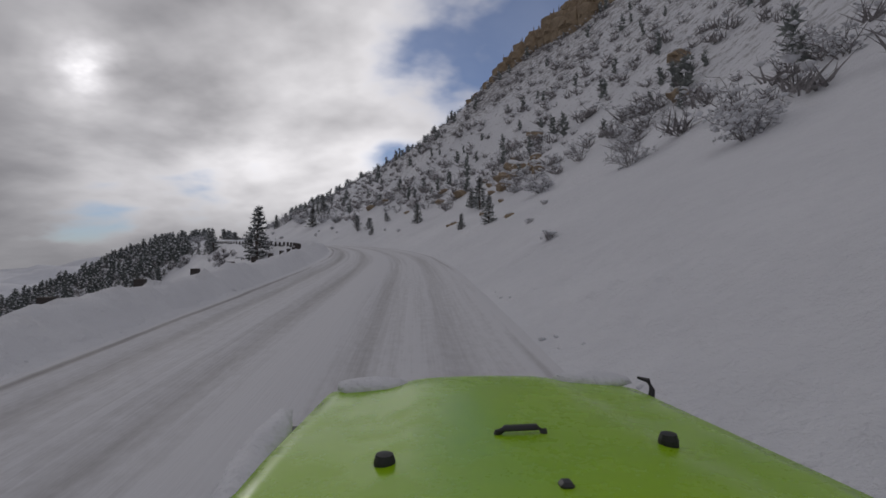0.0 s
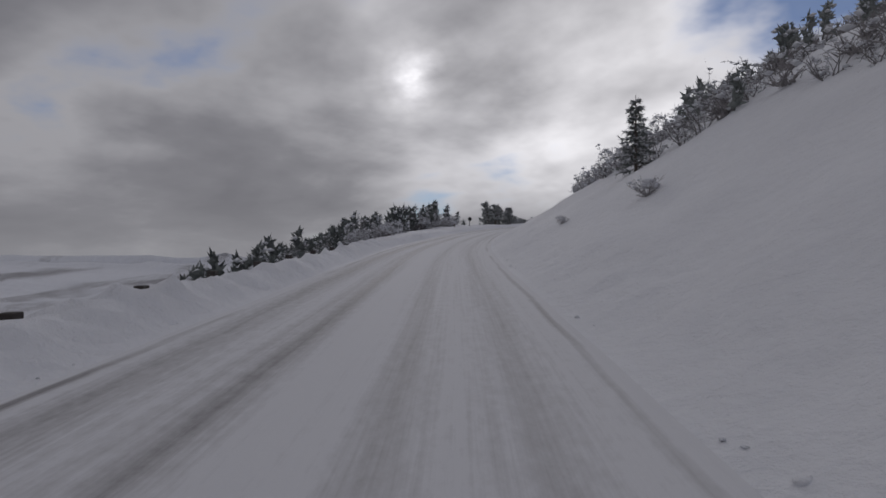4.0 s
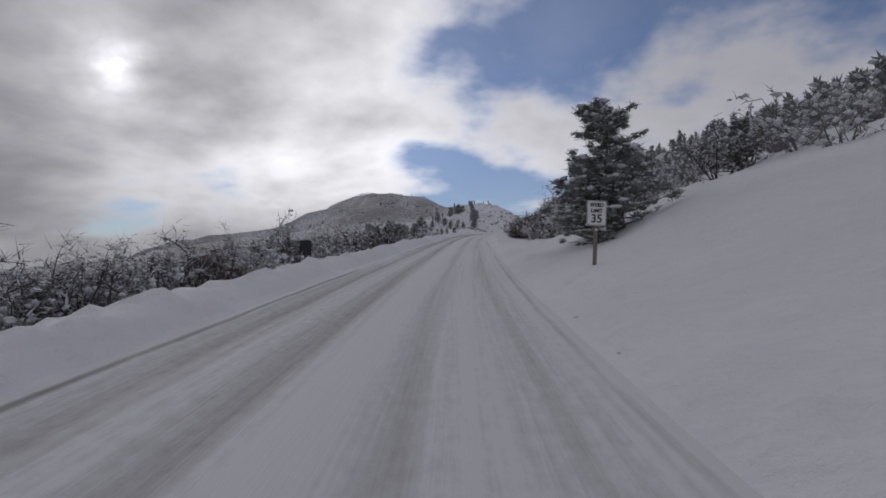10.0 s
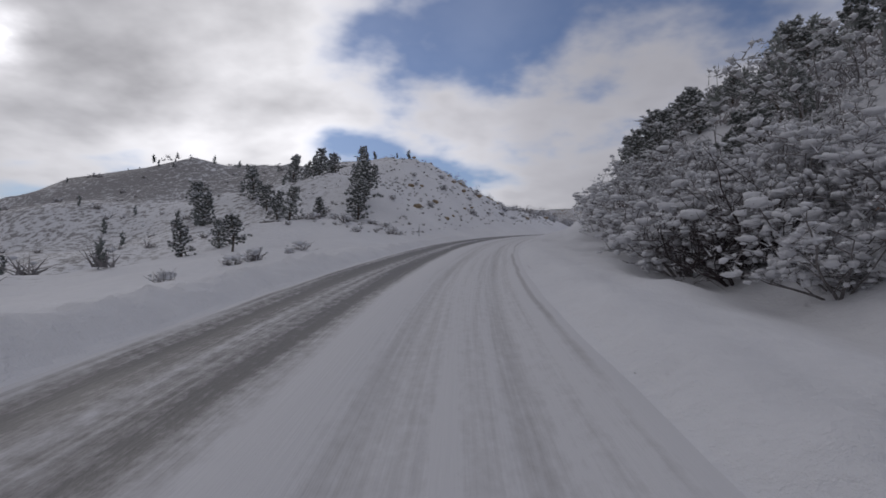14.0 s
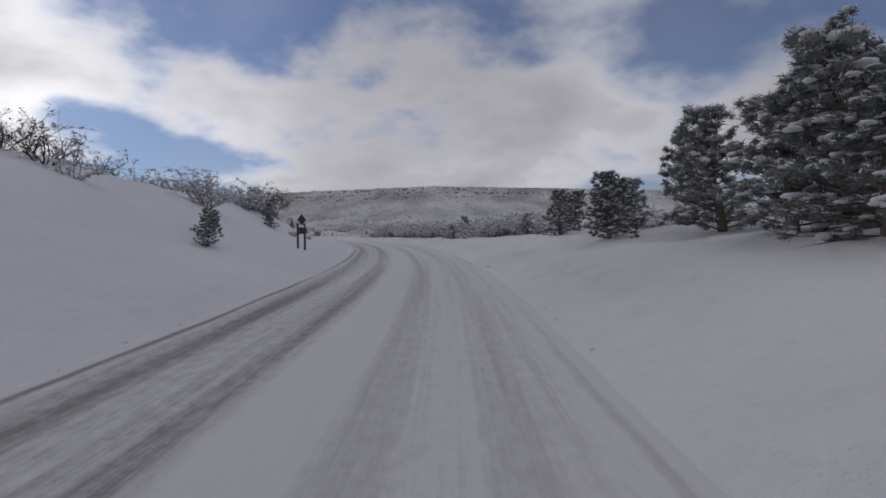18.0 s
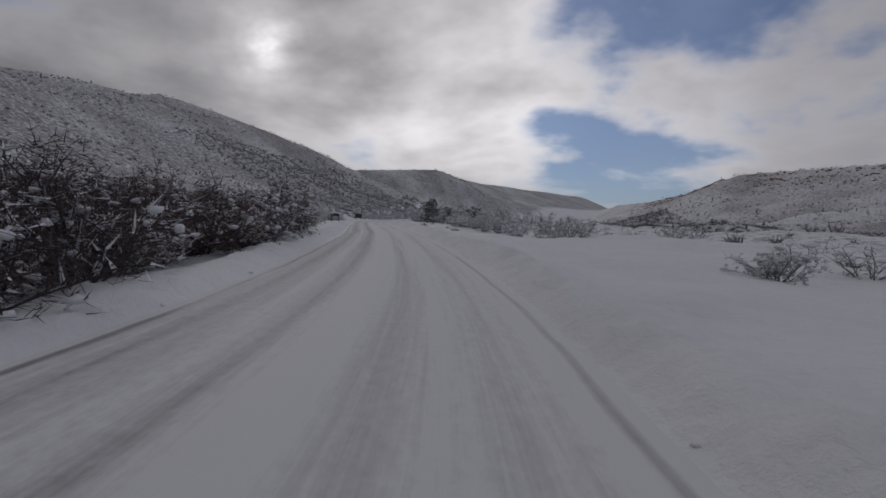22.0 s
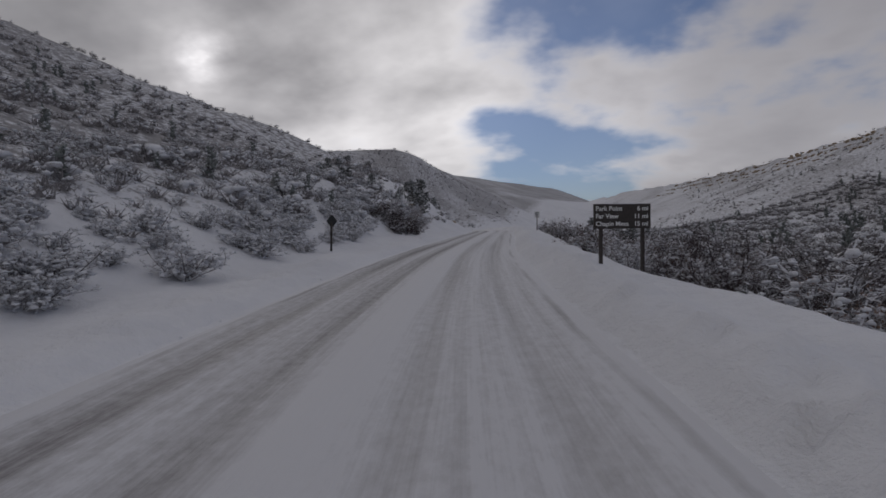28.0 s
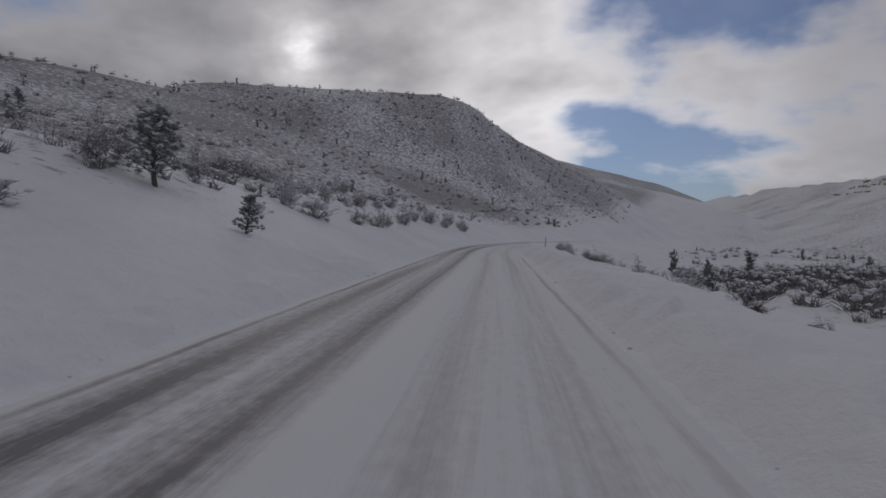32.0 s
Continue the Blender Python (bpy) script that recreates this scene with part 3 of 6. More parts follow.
TWIG = plain_material("frosted_twigs", (0.115, 0.106, 0.106), (0.37, 0.352, 0.354), 3.0, 0.9, 0.0, 0.25)
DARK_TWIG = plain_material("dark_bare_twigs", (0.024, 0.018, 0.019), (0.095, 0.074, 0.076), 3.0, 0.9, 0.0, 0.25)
BARK = plain_material("bark", (0.07, 0.055, 0.045), (0.19, 0.16, 0.14), 6.0, 0.9, 0.02)
NEEDLES = plain_material("pine_needles", (0.085, 0.097, 0.090), (0.27, 0.29, 0.278), 2.0, 0.75, 0.0, 0.3)
RUST_LEAVES = plain_material("dead_oak_leaves", (0.10, 0.06, 0.045), (0.22, 0.145, 0.11), 3.0, 0.8, 0.0, 0.3)
SNOW_CAP = snow_material("snow_cap")
ROCK = plain_material("sandstone", (0.17, 0.125, 0.085), (0.42, 0.33, 0.22), 1.3, 0.9, 0.08)
WOOD_DARK = plain_material("dark_stained_wood", (0.022, 0.018, 0.016), (0.06, 0.048, 0.042), 9.0, 0.7, 0.004)
WOOD_GREY = plain_material("weathered_wood", (0.10, 0.085, 0.075), (0.26, 0.225, 0.20), 8.0, 0.85, 0.006)
PAINT_WHITE = plain_material("white_paint", (0.62, 0.62, 0.60), (0.80, 0.80, 0.78), 7.0, 0.5, 0.0)
PAINT_BLACK = plain_material("black_paint", (0.012, 0.012, 0.013), (0.03, 0.03, 0.032), 9.0, 0.5, 0.0)
SIGN_AMBER = plain_material("weathered_amber_paint", (0.10, 0.05, 0.02), (0.22, 0.12, 0.04), 7.0, 0.5, 0.0)
STEEL = plain_material("galvanised_steel", (0.16, 0.165, 0.17), (0.33, 0.335, 0.34), 12.0, 0.5, 0.0, 0.0, 0.7)


def part(name, data, parent, label=""):
    ob = new(name, data)
    ob.parent = parent
    return tagged(ob, label)


class Shape:
    """Gathers tubes, blobs and slivers into one mesh."""

    def __init__(self, seed):
        self.v, self.f, self.r = [], [], random.Random(seed)

    def tube(self, points, radii, sides=4):
        base = len(self.v)
        for k, (p, rad) in enumerate(zip(points, radii)):
            d = (points[min(k + 1, len(points) - 1)] - points[max(k - 1, 0)]).normalized()
            a = d.orthogonal().normalized()
            b = d.cross(a)
            for j in range(sides):
                w = 6.283 * j / sides
                self.v.append(p + (a * math.cos(w) + b * math.sin(w)) * rad)
        for k in range(len(points) - 1):
            for j in range(sides):
                a0, a1 = base + k * sides + j, base + k * sides + (j + 1) % sides
                self.f.append((a0, a1, a1 + sides, a0 + sides))

    def blob(self, c, rx, ry, rz, rough=0.25, small=False):
        """A lump on the plan of an icosahedron, or an octahedron where it is small, uneven."""
        base, r = len(self.v), self.r
        turn = r.random() * 6.283
        for x, y, z in OCTA if small else ICO:
            k = 1 + r.uniform(-rough, rough)
            xx, yy = x * math.cos(turn) - y * math.sin(turn), x * math.sin(turn) + y * math.cos(turn)
            self.v.append(c + Vector((xx * rx * k, yy * ry * k, z * rz * k)))
        self.f += [(a + base, b + base, d + base) for a, b, d in (OCTA_F if small else ICO_F)]

    def sliver(self, p, d, length, width):
        side = d.cross(Vector((self.r.uniform(-1, 1), self.r.uniform(-1, 1), self.r.uniform(-1, 1)))).normalized() * width
        base = len(self.v)
        self.v += [p - side, p + side, p + d * length]
        self.f.append((base, base + 1, base + 2))

    def mesh(self, name, mat, smooth=False):
        return mesh_from(name, self.v, self.f, [mat], smooth)


def icosa():
    g = (1 + 5 ** 0.5) / 2
    v = [Vector(p).normalized() for p in ((-1, g, 0), (1, g, 0), (-1, -g, 0), (1, -g, 0), (0, -1, g), (0, 1, g), (0, -1, -g), (0, 1, -g), (g, 0, -1), (g, 0, 1), (-g, 0, -1), (-g, 0, 1))]
    f = []
    for a in range(12):
        for b in range(a + 1, 12):
            for c in range(b + 1, 12):
                if max((v[a] - v[b]).length, (v[b] - v[c]).length, (v[a] - v[c]).length) < 1.1:
                    f.append((a, b, c) if (v[b] - v[a]).cross(v[c] - v[a]).dot(v[a]) > 0 else (a, c, b))
    return v, f


ICO, ICO_F = icosa()
OCTA = [Vector(p) for p in ((1, 0, 0), (0, 1, 0), (-1, 0, 0), (0, -1, 0), (0, 0, 1), (0, 0, -1))]
OCTA_F = [(0, 1, 4), (1, 2, 4), (2, 3, 4), (3, 0, 4), (1, 0, 5), (2, 1, 5), (3, 2, 5), (0, 3, 5)]


def rand_dir(r, low=-1.0):
    while True:
        d = Vector((r.uniform(-1, 1), r.uniform(-1, 1), r.uniform(low, 1)))
        if 0.1 < d.length < 1:
            return d.normalized()


def bent(r, p, d, length, n, droop, wander):
    pts = [p.copy()]
    for k in range(n):
        d = (d + Vector((r.uniform(-1, 1), r.uniform(-1, 1), r.uniform(-1, 1))) * wander + Vector((0, 0, droop))).normalized()
        p = p + d * (length / n)
        pts.append(p.copy())
    return pts


def oak_shrub_meshes(seed, leafy, lite=False, laden=False, dark=False):
    """A many-stemmed scrub oak, about two metres high and three wide: stems, fine twigs and lodged snow."""
    wood, snow, leaves = Shape(seed), Shape(seed + 1), Shape(seed + 2)
    r = wood.r
    tips = []
    stems = 8 if lite else 10
    for k in range(stems):
        a, lean = 6.283 * (k + r.random()) / stems, r.uniform(0.1, 1.35)
        d = Vector((math.cos(a) * lean, math.sin(a) * lean, 1)).normalized()
        stem = bent(r, Vector((math.cos(a) * 0.25 * r.random(), math.sin(a) * 0.25 * r.random(), -0.15)), d, r.uniform(0.8, 2.2) * (1.0 - 0.28 * lean), 5, 0.02, 0.24)
        wood.tube(stem, (0.034, 0.03, 0.025, 0.02, 0.015, 0.008), 3)
        for i in ((1, 3, 5) if lite else (1, 2, 3, 4, 5)):
            dd = (stem[i] - stem[i - 1]).normalized() * 0.6 + rand_dir(r, -0.3) * 0.9
            br = bent(r, stem[i], dd.normalized(), r.uniform(0.4, 0.8), 3, 0.03, 0.3)
            wood.tube([br[0], br[2], br[3]], (0.015, 0.011, 0.005), 3)
            tips.append(br[-1])
            for q in ((2, 3) if lite else (1, 2, 3)):
                tw = bent(r, br[q], rand_dir(r, -0.2), r.uniform(0.2, 0.42), 1, 0, 0)
                wood.sliver(tw[0], (tw[1] - tw[0]).normalized(), (tw[1] - tw[0]).length, 0.008 if dark else 0.012)
                tips.append(tw[-1])
                if not dark or r.random() < 0.25:
                    snow.sliver(tw[0] + Vector((0, 0, 0.012)), (tw[1] - tw[0]).normalized(), (tw[1] - tw[0]).length, 0.02)
                for _ in range(3 if lite else 7 if dark else 4):
                    wood.sliver(tw[0].lerp(tw[1], r.random()), rand_dir(r, -0.2), r.uniform(0.12, 0.36), 0.018 if lite else 0.007 if dark else 0.010)
            if laden:
                c = br[3] + Vector((0, 0, 0.03))
                snow.blob(c, r.uniform(0.09, 0.20), r.uniform(0.08, 0.15), r.uniform(0.06, 0.11), 0.35, lite)
                for _ in range(1 if lite else 2):
                    snow.blob(br[r.choice((1, 2, 3))] + rand_dir(r) * 0.16, r.uniform(0.04, 0.10), r.uniform(0.035, 0.08), r.uniform(0.03, 0.06), 0.35, lite)
            for _ in range(0 if laden or dark and r.random() < 0.6 else 1):
                snow.sliver(br[r.choice((0, 1))] + Vector((0, 0, 0.015)), (br[3] - br[0]).normalized(), r.uniform(0.25, 0.5), 0.03)
                c = br[r.choice((1, 2, 3))]
                snow.blob(c + rand_dir(r) * 0.08 + Vector((0, 0, 0.04)), r.uniform(0.05, 0.12), r.uniform(0.04, 0.09), r.uniform(0.03, 0.07), 0.45, lite)
    for p in tips:
        for _ in range(0 if dark and r.random() < 0.7 else 1 if lite else 2):
            snow.sliver(p + rand_dir(r) * 0.1, rand_dir(r, -0.3), r.uniform(0.10, 0.26), 0.02 if lite else 0.016)
        if dark:
            for _ in range(4 if lite else 9):
                wood.sliver(p + rand_dir(r) * 0.16, rand_dir(r, -0.3), r.uniform(0.14, 0.36), 0.013 if lite else 0.006)
        if r.random() < (0.6 if laden else 0.07 if dark else 0.22):
            snow.blob(p + Vector((0, 0, 0.01)), r.uniform(0.05, 0.13), r.uniform(0.04, 0.09), r.uniform(0.035, 0.085), 0.4, lite)
        for _ in range(5 if leafy else 0):
            leaves.sliver(p + rand_dir(r) * r.uniform(0, 0.28), rand_dir(r), r.uniform(0.05, 0.10), 0.022)
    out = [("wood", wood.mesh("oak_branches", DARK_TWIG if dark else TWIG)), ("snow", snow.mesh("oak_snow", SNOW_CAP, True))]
    if leafy:
        out.append(("dead_leaves", leaves.mesh("oak_leaves", RUST_LEAVES)))
    return out


def low_shrub_meshes(seed):
    """A low bush bowed under a pillow of snow, about a metre across."""
    wood, snow = Shape(seed), Shape(seed + 1)
    r = wood.r
    for k in range(34):
        a = r.random() * 6.283
        d = Vector((math.cos(a), math.sin(a), r.uniform(0.3, 1.6))).normalized()
        tw = bent(r, Vector((0, 0, -0.05)), d, r.uniform(0.35, 0.75), 2, 0.0, 0.25)
        wood.tube(tw, (0.012, 0.008, 0.003), 3)
        for _ in range(6):
            wood.sliver(tw[1].lerp(tw[2], r.random()), rand_dir(r, -0.2), r.uniform(0.08, 0.24), 0.009)
        if r.random() < 0.3:
            snow.blob(tw[2], r.uniform(0.06, 0.14), r.uniform(0.05, 0.11), r.uniform(0.04, 0.09), 0.4, True)
    for k in range(4):
        snow.blob(Vector((r.uniform(-0.2, 0.2), r.uniform(-0.2, 0.2), r.uniform(0.3, 0.45))), r.uniform(0.15, 0.28), r.uniform(0.15, 0.25), r.uniform(0.08, 0.16), 0.3)
    return [("wood", wood.mesh("bush_branches", TWIG)), ("snow", snow.mesh("bush_snow", SNOW_CAP, True))]


def tuft(shape, c, out, size, n):
    """A spray of fine needles round c, thickest towards the tip of its bough."""
    r = shape.r
    for _ in range(n):
        d = (rand_dir(r, -0.5) + out * 0.4).normalized()
        p = c + rand_dir(r) * size * 0.42 * r.random() ** 0.5
        shape.sliver(p, d, size * r.uniform(0.28, 0.60), size * 0.045)


def pinyon_meshes(seed, tall):
    """A pinyon pine some five metres high: bent trunk, limbs, uneven clumps of needles with pillows of snow on them."""
    wood, green, snow = Shape(seed), Shape(seed + 1), Shape(seed + 2)
    r = wood.r
    trunk = bent(r, Vector((0, 0, -0.3)), Vector((0, 0, 1)), 5.0, 8, 0.15, 0.10)
    wood.tube(trunk, (0.17, 0.15, 0.135, 0.12, 0.10, 0.085, 0.065, 0.04, 0.02), 7)
    for k in range(54):
        f = (k + r.random()) / 54
        h = (0.24 if tall else 0.05) + f * (0.74 if tall else 0.93)
        x = h * 8
        i = min(int(x), 7)
        p = trunk[i].lerp(trunk[i + 1], x - i)
        reach = (1.9 if tall else 1.75) * (1.0 - 0.85 * f) ** (0.6 if tall else 0.75) * r.uniform(0.55, 1.1) + 0.1
        a = 2.4 * k + r.uniform(-0.5, 0.5)
        d = Vector((math.cos(a), math.sin(a), r.uniform(0.0, 0.5))).normalized()
        limb = bent(r, p, d, reach, 3, 0.06, 0.16)
        wood.tube(limb, (0.045, 0.035, 0.024, 0.01), 3)
        for q in (1, 2, 3, 3):
            c = limb[q] + rand_dir(r) * 0.28 * r.random()
            size = r.uniform(0.30, 0.48)
            green.blob(c, size * 0.34, size * 0.34, size * 0.24, 0.4, True)
            tuft(green, c, d, size, 46)
            for _ in range(6):
                snow.sliver(c + rand_dir(r, 0.0) * size * 0.45, (rand_dir(r, -0.2) + d * 0.5).normalized(), size * r.uniform(0.25, 0.5), size * 0.05)
            for _ in range(r.choice((0, 1, 1, 2))):
                e = c + rand_dir(r) * size * 0.35
                e.z = c.z + size * r.uniform(0.22, 0.42)
                w = size * r.uniform(0.16, 0.46)
                snow.blob(e, w, w * r.uniform(0.6, 1.0), w * r.uniform(0.4, 0.6), 0.28)
    return [("trunk", wood.mesh("pinyon_trunk", BARK)), ("crown", green.mesh("pinyon_crown", NEEDLES)), ("snow", snow.mesh("pinyon_snow", SNOW_CAP, True))]


def spruce_meshes(seed):
    """A narrow young fir some four metres high, its boughs in whorls."""
    wood, green, snow = Shape(seed), Shape(seed + 1), Shape(seed + 2)
    r = wood.r
    wood.tube([Vector((0, 0, -0.2)), Vector((0, 0, 1.5)), Vector((0, 0, 3.0)), Vector((0, 0, 4.0))], (0.10, 0.08, 0.04, 0.012), 6)
    for k in range(20):
        z0 = 0.12 + 3.7 * k / 20
        reach = 1.05 * (1 - k / 20.6) ** 0.8
        for j in range(7 - k // 6):
            a = 6.283 * (j + r.random()) / (7 - k // 6)
            d = Vector((math.cos(a), math.sin(a), r.uniform(-0.2, 0.35))).normalized()
            L = reach * r.uniform(0.55, 1.15)
            z = z0 + r.uniform(-0.12, 0.12)
            p, q = Vector((0, 0, z)), Vector((0, 0, z)) + d * L
            wood.tube([p, q], (0.018, 0.006), 3)
            for m in range(4):
                snow.sliver(p.lerp(q, 0.2 + 0.8 * r.random()) + Vector((0, 0, 0.03)), (d + rand_dir(r) * 0.6).normalized(), r.uniform(0.15, 0.3), 0.04)
            for m in range(9):
                c = p.lerp(q, 0.25 + 0.75 * r.random())
                dd = (d * 0.8 + rand_dir(r) * 0.7 + Vector((0, 0, -0.2))).normalized()
                green.sliver(c, dd, r.uniform(0.16, 0.34), 0.04)
                green.sliver(c, (dd + rand_dir(r) * 0.5).normalized(), r.uniform(0.12, 0.26), 0.04)
            if r.random() < 0.45:
                snow.blob(p.lerp(q, r.uniform(0.5, 0.9)) + Vector((0, 0, 0.05)), L * 0.2 + 0.03, L * 0.13 + 0.03, 0.05, 0.4, True)
    return [("trunk", wood.mesh("fir_trunk", BARK)), ("crown", green.mesh("fir_crown", NEEDLES)), ("snow", snow.mesh("fir_snow", SNOW_CAP, True))]


def snag_meshes(seed):
    """A dead tree, bare to the tips."""
    wood = Shape(seed)
    r = wood.r
    trunk = bent(r, Vector((0, 0, -0.3)), Vector((0, 0, 1)), 6.0, 8, 0.2, 0.07)
    wood.tube(trunk, (0.12, 0.11, 0.10, 0.085, 0.07, 0.055, 0.04, 0.025, 0.01), 6)
    for k in range(26):
        i = r.randint(2, 7)
        d = Vector((r.uniform(-1, 1), r.uniform(-1, 1), r.uniform(-0.2, 0.7))).normalized()
        br = bent(r, trunk[i], d, r.uniform(0.5, 1.7) * (1.1 - i / 9), 4, 0.05, 0.3)
        wood.tube(br, (0.03, 0.022, 0.016, 0.01, 0.004), 3)
        for _ in range(4):
            wood.tube(bent(r, br[r.randint(1, 4)], rand_dir(r, -0.2), r.uniform(0.15, 0.4), 1, 0, 0), (0.008, 0.003), 3)
    return [("trunk", wood.mesh("snag_wood", BARK))]


PLANTS = {
    "scrub_oak": ([oak_shrub_meshes(100 + 10 * k, False) for k in range(5)], "bare scrub oak loaded with clumps of fresh snow", "shrub"),
    "snowy_oak": ([oak_shrub_meshes(250 + 10 * k, False, False, True) for k in range(4)], "scrub oak bowed under thick pillows of fresh snow", "shrub"),
    "rusty_oak": ([oak_shrub_meshes(200 + 10 * k, True) for k in range(2)], "scrub oak with dead brown leaves and lodged snow", "shrub"),
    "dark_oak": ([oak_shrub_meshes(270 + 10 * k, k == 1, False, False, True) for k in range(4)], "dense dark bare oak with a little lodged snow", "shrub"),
    "bush": ([low_shrub_meshes(300 + 10 * k) for k in range(4)], "low bare bush bowed under pillows of snow", "bush"),
    "pinyon_pine": ([pinyon_meshes(400 + 10 * k, k == 3) for k in range(4)], "dark green pinyon pine with snow on its boughs", "tree"),
    "fir_tree": ([spruce_meshes(500 + 10 * k) for k in range(3)], "narrow dark green fir dusted with snow", "tree"),
    "dead_tree": ([snag_meshes(600 + 10 * k) for k in range(2)], "dead leafless tree with bare grey branches", "tree"),
}
PLANT_HEIGHT = {"scrub_oak": 2.1, "rusty_oak": 2.1, "snowy_oak": 2.1, "dark_oak": 2.1, "bush": 0.7, "pinyon_pine": 5.0, "fir_tree": 4.0, "dead_tree": 6.0}
rng = random.Random(11)


def plant(kind, s, u, tall, wide=1.0, group="", which=-1):
    """One plant of the given height at s, u."""
    variants, label, category = PLANTS[kind]
    k = tall / PLANT_HEIGHT[kind]
    x, y, z = ground(s, u, 0.04)
    ob = new(kind)
    ob.empty_display_size = 0.3
    ob.matrix_basis = Matrix.LocRotScale((x, y, z), Euler((rng.uniform(-0.06, 0.06), rng.uniform(-0.06, 0.06), rng.random() * 6.283)), (k * wide, k * wide, k))
    tagged(ob, label, category, group)
    for name, me in variants[which if which >= 0 else rng.randrange(len(variants))]:
        q = part(name, me, ob)
        if name in ("snow", "dead_leaves"):
            tagged(q, kind="stuff")
    return ob


LITE = [oak_shrub_meshes(150 + 10 * k, False, True, 2 < k < 6, k > 5) for k in range(9)]
REST = []


def plant_rest(s, u, tall, wide, sort):
    """Remembers an oak that stands deep in a thicket, to be joined with the rest of it."""
    k = tall / 2.1
    REST.append((rng.randrange(3) + 3 * sort, s, Matrix.LocRotScale(ground(s, u, 0.04), Euler((0, 0, rng.random() * 6.283)), (k * wide, k * wide, k))))


def joined_rest():
    """The oaks deep in the thickets, as one mesh for each stretch."""
    arrays = []
    for n, pieces in enumerate(LITE):
        co, loops, totals, mats, base = [], [], [], [], 0
        for m, (name, me) in enumerate(pieces):
            a = np.zeros(len(me.vertices) * 3)
            me.vertices.foreach_get("co", a)
            l, t = np.zeros(len(me.loops), np.int32), np.zeros(len(me.polygons), np.int32)
            me.loops.foreach_get("vertex_index", l)
            me.polygons.foreach_get("loop_total", t)
            co.append(a.reshape(-1, 3))
            loops.append(l + base)
            totals.append(t)
            mats.append(np.full(len(t), 2 if n > 5 and m == 0 else m, np.int32))
            base += len(me.vertices)
        arrays.append((np.vstack(co), np.concatenate(loops), np.concatenate(totals), np.concatenate(mats)))
    for low in range(0, 1300, 260):
        some = [q for q in REST if low <= q[1] < low + 260]
        if not some:
            continue
        co, loops, totals, mats, base = [], [], [], [], 0
        for k, s, m in some:
            a, l, t, w = arrays[k]
            m = np.array(m)
            co.append(a @ m[:3, :3].T + m[:3, 3])
            loops.append(l + base)
            totals.append(t)
            mats.append(w)
            base += len(a)
        co, loops, totals, mats = np.vstack(co), np.concatenate(loops), np.concatenate(totals), np.concatenate(mats)
        me = bpy.data.meshes.new("oak_thicket")
        me.vertices.add(len(co))
        me.vertices.foreach_set("co", co.ravel())
        me.loops.add(len(loops))
        me.polygons.add(len(totals))
        me.loops.foreach_set("vertex_index", loops)
        me.polygons.foreach_set("loop_start", np.concatenate([[0], np.cumsum(totals)[:-1]]).astype(np.int32))
        me.materials.append(TWIG)
        me.materials.append(SNOW_CAP)
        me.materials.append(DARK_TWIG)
        me.polygons.foreach_set("material_index", mats)
        me.update(calc_edges=True)
        tagged(new("oak_thicket", me), "thicket of bare oaks weighed down with snow", "thicket", kind="stuff")


def thicket(kinds, s0, s1, u0, u1, count, low, high, group, wide=1.0):
    """Plants strewn over a stretch beside the road, no two on one spot."""
    placed = []
    tries = 0
    while len(placed) < count and tries < count * 12:
        tries += 1
        s, u, h = rng.uniform(s0, s1), rng.uniform(u0, u1), rng.uniform(low, high)
        if any(abs(s - a) < 0.55 * (h + c) * 0.55 and abs(u - b) < 0.55 * (h + c) * 0.55 for a, b, c in placed):
            continue
        placed.append((s, u, h))
        kind = rng.choice(kinds)
        sorts = ("scrub_oak", "snowy_oak", "dark_oak")
        if kind in sorts and abs(u) > 13.5:
            plant_rest(s, u, h, wide * rng.uniform(0.85, 1.2), sorts.index(kind))
        else:
            plant(kind, s, u, h, wide * rng.uniform(0.85, 1.2), group)


# right-hand side, from the start onwards
for s, u, h in ((39, 7.9, 2.2), (45, 7.2, 1.5), (52.5, 11.0, 3.4), (56, 11.2, 2.2), (72, 9.4, 3.0), (139, 11.3, 5.4), (148, 17, 5.0), (185, 12.2, 4.6)):
    plant("fir_tree", s, u, h, 1.1, "firs on the bank")
for s, u, h in ((86.4, 6.8, 1.3), (94, 9.0, 2.0), (98, 8.3, 1.7), (103, 10.0, 2.2), (91, 11.2, 1.6)):
    plant("pinyon_pine", s, u, h, 1.2, "firs on the bank", int(s) % 3)
for s, u, h in ((124, 7.8, 0.55), (121.4, 7.0, 0.5), (126, 9.0, 0.5), (19, 6.2, 0.45), (27, 7.4, 0.35), (33, 10, 0.4), (74, 7.4, 0.5), (83, 8, 0.4), (110, 8.2, 0.5), (118, 9.5, 0.8), (150, 6.3, 0.9), (153, 5.6, 0.6), (172, 8.8, 0.9), (180, 7, 0.5), (236, 12, 0.6), (244, 8.8, 1.0), (250, 12, 0.5)):
    plant("bush", s, u, h, 1.0, "bushes on the snowy bank")
thicket(["scrub_oak", "snowy_oak"], 15, 60, 10.8, 24, 24, 1.3, 2.4, "oak scrub on the hillside", 1.1)
thicket(["scrub_oak", "snowy_oak", "rusty_oak"], 60, 130, 12, 26, 54, 1.4, 2.6, "oak scrub on the hillside")
thicket(["scrub_oak", "snowy_oak"], 130, 262, 12.4, 20, 80, 1.5, 2.6, "oak scrub along the bank's crest")
thicket(["dark_oak", "snowy_oak", "dark_oak", "rusty_oak", "pinyon_pine"], 270, 368, 9.6, 24, 130, 2.4, 4.4, "tall oaks by the road")
plant("dead_tree", 302, 9.6, 6.0)
